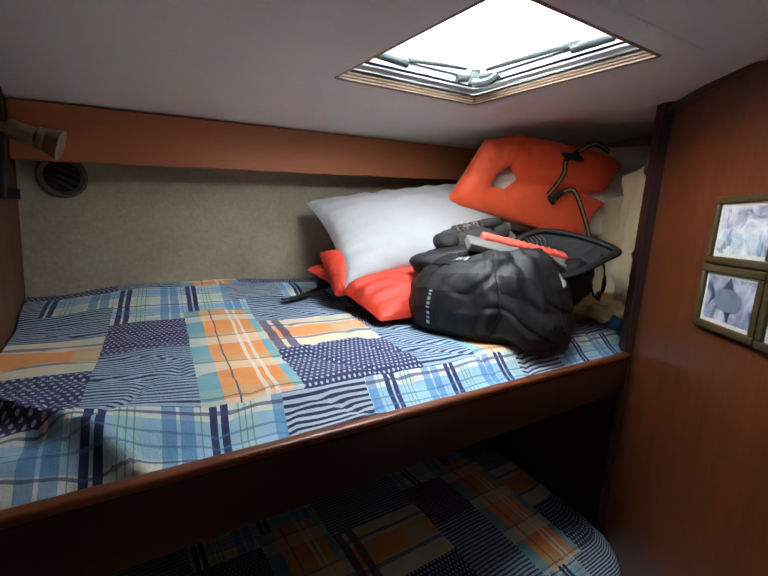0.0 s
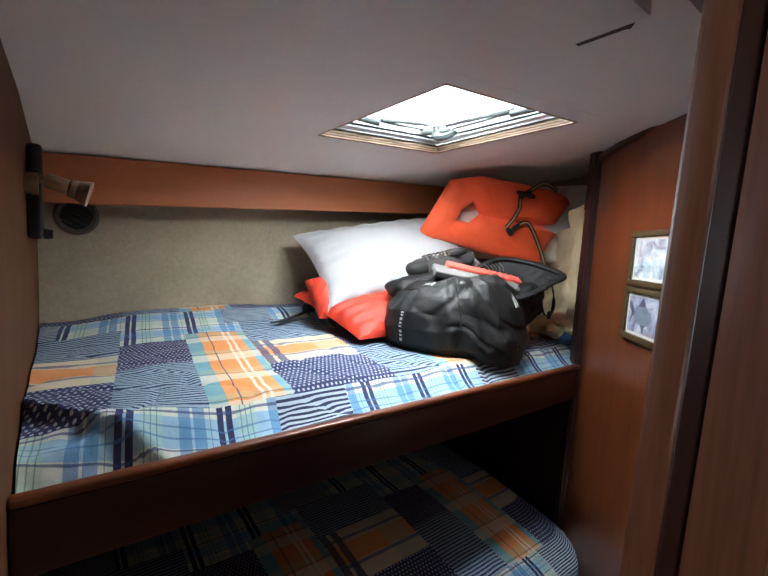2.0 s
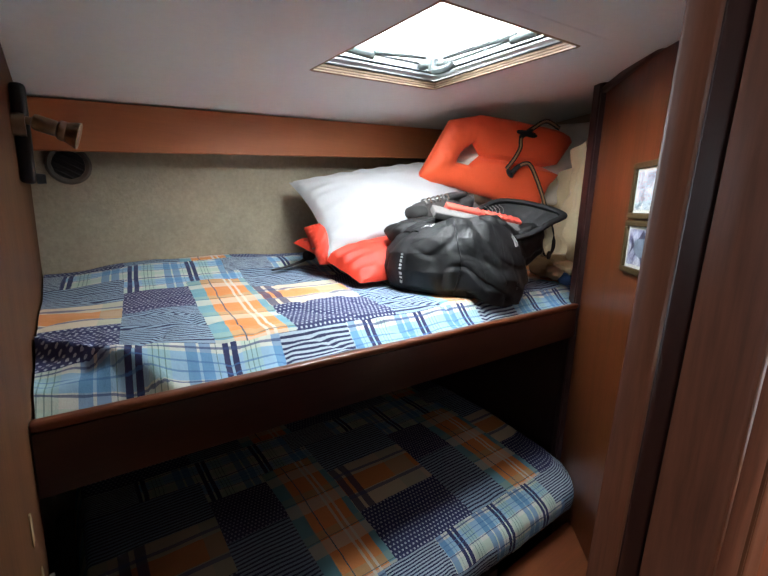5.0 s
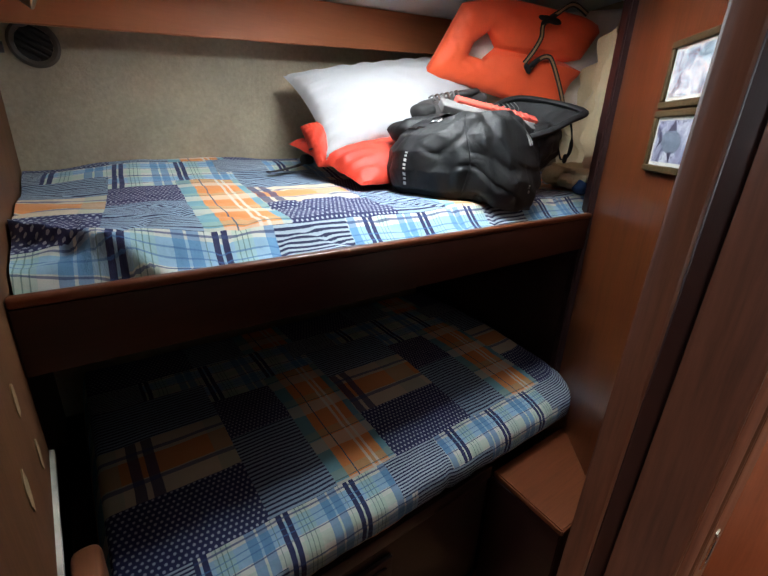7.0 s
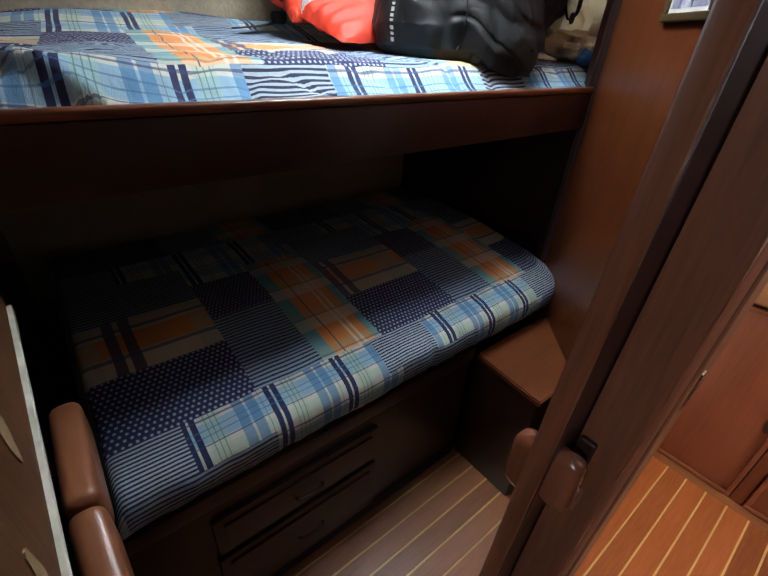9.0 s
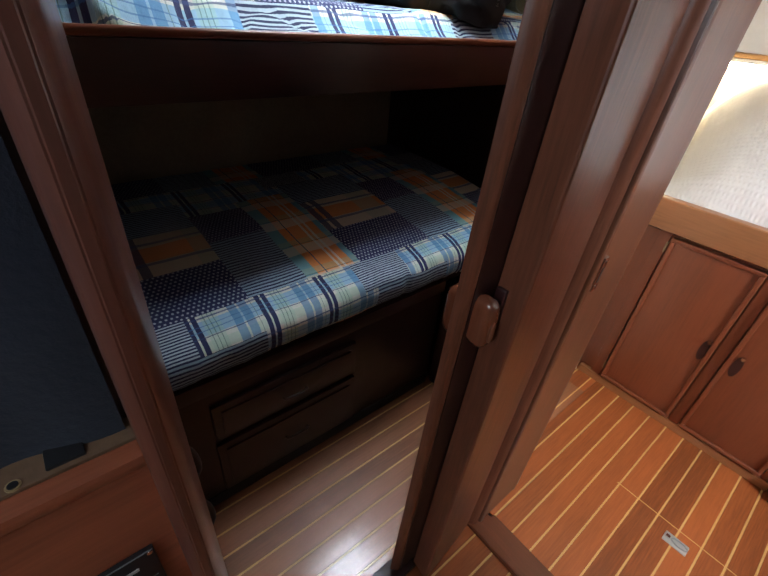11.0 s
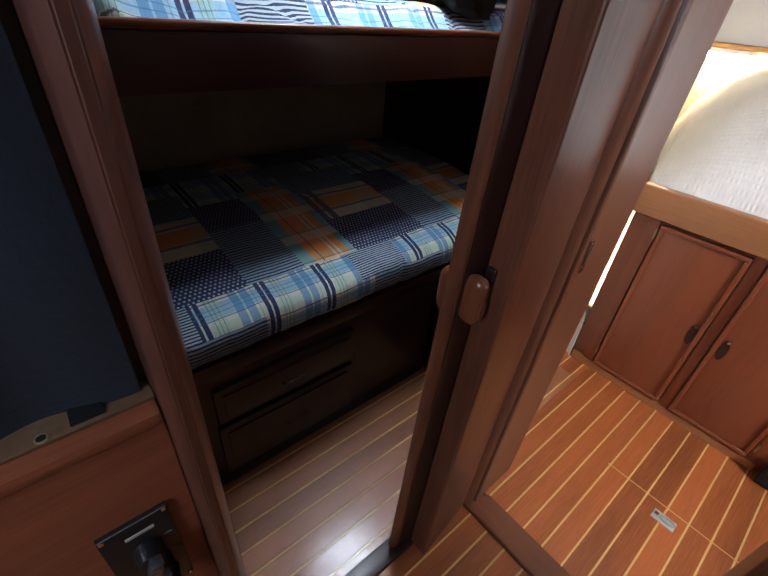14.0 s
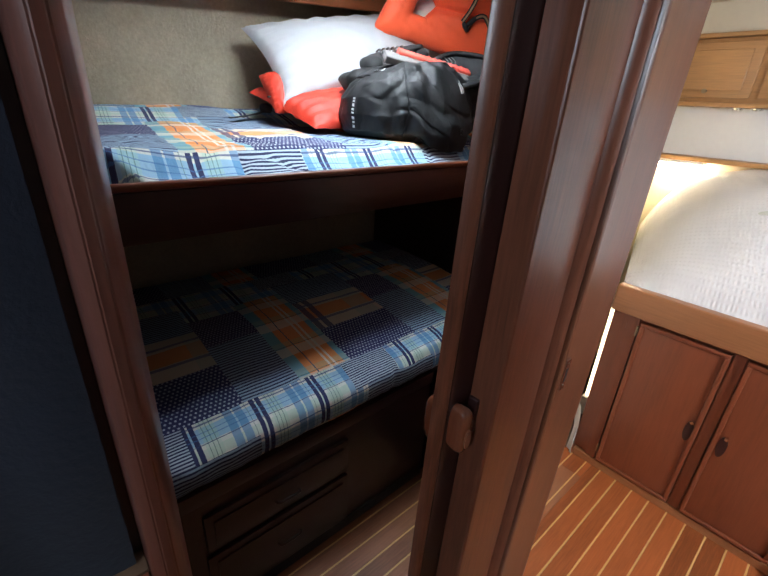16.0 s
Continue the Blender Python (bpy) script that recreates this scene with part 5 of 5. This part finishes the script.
def edge_at(poly, ang):
    d, best = Vector((math.cos(ang), math.sin(ang))), 0.02
    for i in range(len(poly)):
        a, c = Vector(poly[i]) - HO, Vector(poly[(i + 1) % len(poly)]) - HO
        e = c - a
        den = d.x * e.y - d.y * e.x
        if abs(den) > 1e-9:
            r, s = (a.x * e.y - a.y * e.x) / den, (a.x * d.y - a.y * d.x) / den
            if r > 0 and -1e-6 <= s <= 1 + 1e-6:
                best = max(best, r)
    return best


def jacket_side(side):
    def f(a, t):
        ang = 2 * math.pi * a
        r0, r1 = edge_at(INNER, ang), edge_at(OUTER, ang)
        r = r0 + (r1 - r0) * t
        u, v = HO.x + r * math.cos(ang), HO.y + r * math.sin(ang)
        k = max(0.0, 4 * t * (1 - t)) ** 0.36
        d = side * (0.042 if side > 0 else 0.032) * k
        if u > -0.08:
            d -= side * 0.024 * math.exp(-((v + 0.004 + 0.10 * (u + 0.08)) / 0.010) ** 2) * k
        d += side * k * (0.006 * wob(u, v, 0, 16, 2) + 0.0035 * wob(u, v, 0, 42, 5))
        return JC + J1 * u + J2 * v + J3 * d
    return sheet(f, 120, 22, None, True)


jacket = thing("life_jacket", "faded orange foam life jacket with black and tan straps", "life jacket", (1.42, 1.1, 1.6))
part("vest", merge(jacket_side(1), jacket_side(-1)), orange_cloth, jacket)


def strap(points, out=0.050):
    pts = spline([JC + J1 * u + J2 * v + J3 * (out + o) for u, v, o in points], 8)
    s = part("strap", tube(pts, 0.0085, 8, 0.18, tuple(J3)), webbing, jacket, "black webbing strap with a tan stripe")
    part("stripe", tube([p + J3 * 0.0018 for p in pts], 0.0036, 6, 0.2, tuple(J3)), tan_web, s)


strap([(0.036, -0.048, 0), (0.060, -0.010, 0.006), (0.080, 0.033, 0.004), (0.082, 0.073, 0), (0.122, 0.106, 0.002), (0.171, 0.134, 0.006), (0.237, 0.112, -0.012)])
strap([(0.056, -0.072, 0.002), (0.080, -0.038, 0.008), (0.112, -0.024, 0.006), (0.140, -0.040, 0), (0.190, -0.124, -0.002), (0.228, -0.196, -0.012)])
for u0, v0, u1, v1 in ((0.058, 0.093, 0.139, 0.080), (0.066, 0.072, 0.126, 0.102), (0.036, -0.050, 0.062, -0.078), (0.050, -0.062, 0.090, -0.030)):
    part("bow", lump(JC + J1 * ((u0 + u1) / 2) + J2 * ((v0 + v1) / 2) + J3 * 0.056, J1[:2], (0.5 * math.hypot(u1 - u0, v1 - v0), 0.008, 0.010), 2.2, 0.002, 30, u0 * 50, None, 22, 12, math.degrees(math.atan2(v1 - v0, u1 - u0))), webbing, jacket)

# ---- aft cabin ----
setting("wall_aft_side", prism([(0.868, 0.119), (1.50, 0.285), (2.52, 0.605), (2.52, 0.63), (1.49, 0.31), (0.868, 0.140)], 0, 1.87), cream, "cream-lined side of the aft cabin in warm lamp light", "wall")
setting("wall_aft_back", box(2.50, -1.7, 0, 2.53, 0.602, 1.87, 0), cream, "cream back wall above the berth", "wall")
setting("wall_aft_end", box(0.63, -1.74, 0, 2.53, -1.70, 1.87, 0), white_panel, "white panelled end of the aft cabin", "wall")
berth = thing("berth", "cherry berth front with two cupboard doors", "bed", (1.55, -0.3, 0))
X = 1.545
part("carcass", box(X + 0.018, -1.69, 0.0, 2.42, 0.256, 0.700, 0.002), cherry_z, berth)
part("kick", box(X - 0.004, -0.455, 0.0005, X + 0.0175, 0.245, 0.034, 0.002), cherry_y, berth)
for y0, y1 in ((0.158, 0.198), (-0.156, -0.122), (-0.455, -0.422), (-1.69, -0.70)):
    part("stile", box(X, y0, 0.035, X + 0.0175, y1, 0.716, 0.003), cherry_z, berth)
part("top_rail", box(X - 0.028, -1.69, 0.717, X + 0.012, 0.256, 0.818, 0.006, 3), cherry_y, berth, "lighter cherry rail")
part("rail_end", box(X + 0.013, 0.240, 0.717, 1.95, 0.258, 0.800, 0.004), cherry_y, berth)


def cupboard(y0, y1, z0, z1, knob_y):
    d = part("door", box(X - 0.006, y0, z0, X + 0.010, y1, z1, 0.004), cherry_z, berth, "plain cherry cupboard door")
    for a in ((y0, z0, y1, z0 + 0.014), (y0, z1 - 0.014, y1, z1), (y0, z0 + 0.014, y0 + 0.014, z1 - 0.014), (y1 - 0.014, z0 + 0.014, y1, z1 - 0.014)):
        part("moulding", box(X - 0.014, a[0], a[1], X - 0.0062, a[2], a[3], 0.005, 3), cherry_z, d)
    hollow = part("finger_hollow", moved(rod((X - 0.0075, 0, 0), (X - 0.0058, 0, 0), 0.017, 0.017, 24), Matrix.Translation((0, knob_y, 0.375)) @ Matrix.Diagonal((1, 0.8, 2.5, 1))), dark_z, d, "dark oval finger hollow")
    part("knob", rod((X - 0.024, knob_y - 0.004, 0.418), (X - 0.0076, knob_y - 0.004, 0.418), 0.006, 0.0045, 14), chrome, hollow)
    for z in (z0 + 0.055, z1 - 0.04):
        yy = y1 + 0.004 if knob_y < (y0 + y1) / 2 else y0 - 0.012
        part("hinge", box(X - 0.008, yy, z - 0.020, X - 0.0005, yy + 0.008, z + 0.020, 0.002), brass, d)


cupboard(-0.118, 0.150, 0.046, 0.700, -0.092)
cupboard(-0.418, -0.160, 0.046, 0.700, -0.190)
grille = thing("floor_heater", "black slatted heater grille at the cupboard foot", "heater", (1.53, -0.58, 0))
part("body", box(1.50, -0.695, 0.0005, 1.543, -0.470, 0.10, 0.004), black_paint, grille)
for k in range(7):
    part("slat", box(1.494, -0.690, 0.012 + k * 0.012, 1.4995, -0.475, 0.018 + k * 0.012, 0.001, 1), black_plastic, grille)

bed = thing("coverlet", "white matelasse coverlet mounded over the berth", "bedspread", (2.0, -0.2, 0.8))


def mound(a, t):
    x = 1.572 + 0.915 * a
    left = 0.262 + 0.305 * (x - 1.6)
    y = left - 1.9 * t ** 1.6
    d = left - y
    rise = (1 - math.exp(-d / 0.10)) * 0.27 + 0.13 * (1 - math.exp(-d / 0.35))
    z = 0.805 + rise * smooth_step(1.55, 2.10, x) ** 0.55 + 0.03 * smooth_step(1.57, 1.66, x)
    hang = smooth_step(1.615, 1.572, x)
    z -= 0.022 * hang
    z += 0.008 * wob(x, y, 0, 5, 3) + 0.004 * wob(x * 2, y * 0.6, 0, 16, 8)
    z += 0.012 * hang * wob(0, y, 0, 16, 2)
    if t == 0:
        z = 0.74
    return (x, y, z)


waffle = coverlet
part("cloth", sheet(mound, 90, 120, lambda a, t: (a * 0.915, 1.9 * t ** 1.6)), waffle, bed)
part("hem", tube([(1.5725, 0.25 - 0.05 * k, 0.800 + 0.010 * wob(0, 0.25 - 0.05 * k, 0, 16, 2)) for k in range(36)], 0.006), waffle, bed, "corded hem")
towel = thing("folded_cloth", "small folded grey and white cloth on the coverlet", "cloth", (2.0, 0.0, 1.2))
tm = Matrix.Translation((1.950, -0.066, 1.150)) @ Matrix.Rotation(radians(-4), 4, "Z") @ Matrix.Rotation(radians(-31), 4, "Y") @ Matrix.Rotation(radians(-10), 4, "X")
part("fold", moved(box(-0.12, -0.09, -0.006, 0.12, 0.06, 0.012, 0.005, 2), tm), mat_board, towel)
part("print", moved(box(-0.09, -0.06, 0.0125, 0.09, 0.03, 0.0145, 0.001, 1), tm), grey_case, towel)

setting("shelf_trim", box(2.40, -1.7, 1.196, 2.498, 0.56, 1.216, 0.006), oak_y, "honey-coloured trim under the white liner", "trim")
setting("liner_panel", box(2.470, -1.7, 1.217, 2.498, 0.59, 1.432, 0), white_panel, "white liner between berth shelf and lockers", "wall")
setting("locker_shelf", box(2.36, -1.7, 1.433, 2.498, 0.55, 1.452, 0.006), oak_y, "honey oak shelf edge below the lockers", "trim")
locker = thing("overhead_locker", "honey oak overhead locker with panelled doors", "cabinet", (2.44, 0.0, 1.45))
part("body", box(2.41, -1.69, 1.4525, 2.498, 0.560, 1.705, 0.002), oak_y, locker)
for y0, y1 in ((0.245, 0.535), (-0.09, 0.215), (-0.42, -0.12)):
    d = part("door", box(2.396, y0, 1.470, 2.4095, y1, 1.690, 0.004), oak_y, locker)
    part("panel", box(2.388, y0 + 0.035, 1.500, 2.3955, y1 - 0.035, 1.660, 0.006, 3), oak_y, d)
    part("knob", rod((2.376, (y0 + y1) / 2 + 0.02, 1.497), (2.3955, (y0 + y1) / 2 + 0.02, 1.497), 0.010, 0.007), brass, d)
part("cornice", box(2.38, -1.69, 1.706, 2.498, 0.565, 1.724, 0.005), oak_y, locker)
puck = thing("shelf_light", "small chromed spot under the locker shelf", "lamp", (2.40, 0.26, 1.43))
part("housing", rod((2.41, 0.27, 1.432), (2.41, 0.27, 1.424), 0.022, 0.018, 20), chrome, puck)
part("housing", rod((2.41, 0.20, 1.432), (2.41, 0.20, 1.424), 0.022, 0.018, 20), chrome, puck)

glow = thing("berth_lamp", "warm lit strip lamp under the berth shelf", "lamp", (2.44, 0.42, 1.17))
part("base", box(2.41, 0.33, 1.180, 2.49, 0.53, 1.1955, 0.004), white_panel, glow)
part("tube", rod((2.455, 0.34, 1.168), (2.455, 0.52, 1.168), 0.010, 0.010, 16), bulb_glow, glow, "glowing warm tube")
# No lamp stands here: a glowing tube added to light the narrow gap.
slit_glow = thing("slit_glow", "glowing cream tube added to brighten the gap beside the berth", "lamp", (1.86, 0.345, 0.1))
part("base", box(1.83, 0.325, 0.001, 1.89, 0.365, 0.10, 0.006), white_panel, slit_glow)
part("tube", rod((1.86, 0.345, 0.101), (1.86, 0.345, 0.66), 0.013, 0.013, 18), tube_glow, slit_glow, "glowing cream tube")
spread = thing("hanging_cloth", "pale cloth hanging beside the berth", "cloth", (1.54, 0.26, 0.0))


def drape(a, t):
    z = 0.0015 + 0.25 * t
    return (1.530 + 0.030 * a + 0.012 * math.sin(3.1 * t), 0.246 + 0.030 * a + 0.014 * t + 0.006 * math.sin(9 * a + 6 * t) * (1 - 0.5 * t), z)


part("cloth", sheet(drape, 20, 16), coverlet_plain, spread)

# ---- passage and saloon behind the camera ----
far_jamb = tagged(thing("door_jamb_aft", "mahogany jamb of the aft cabin doorway", "door frame", (0.68, -0.5, 0)), kind="structure")
part("jamb_post", box(0.645, -0.62, 0.0145, 0.712, -0.408, 1.859, 0.006, 3), post_wood, far_jamb)
part("jamb_panel", box(0.655, -1.30, 0.0145, 0.700, -0.621, 1.859, 0.002), dark_z, far_jamb)
setting("wall_saloon_side", box(0.632, -1.70, 0, 0.66, -1.302, 1.87, 0), wood_z, "mahogany bulkhead of the passage", "wall")
setting("wall_saloon_left", box(-1.30, -2.30, 0, -1.27, 0.46, 1.90, 0), wood_z, "mahogany side of the saloon", "wall")
setting("wall_saloon_end", box(-1.27, -2.30, 0, 0.66, -2.27, 1.90, 0), cream, "cream end of the saloon", "wall")
setting("wall_saloon_right", box(0.632, -2.268, 0, 0.66, -1.742, 1.87, 0), wood_z, "mahogany side of the saloon", "wall")
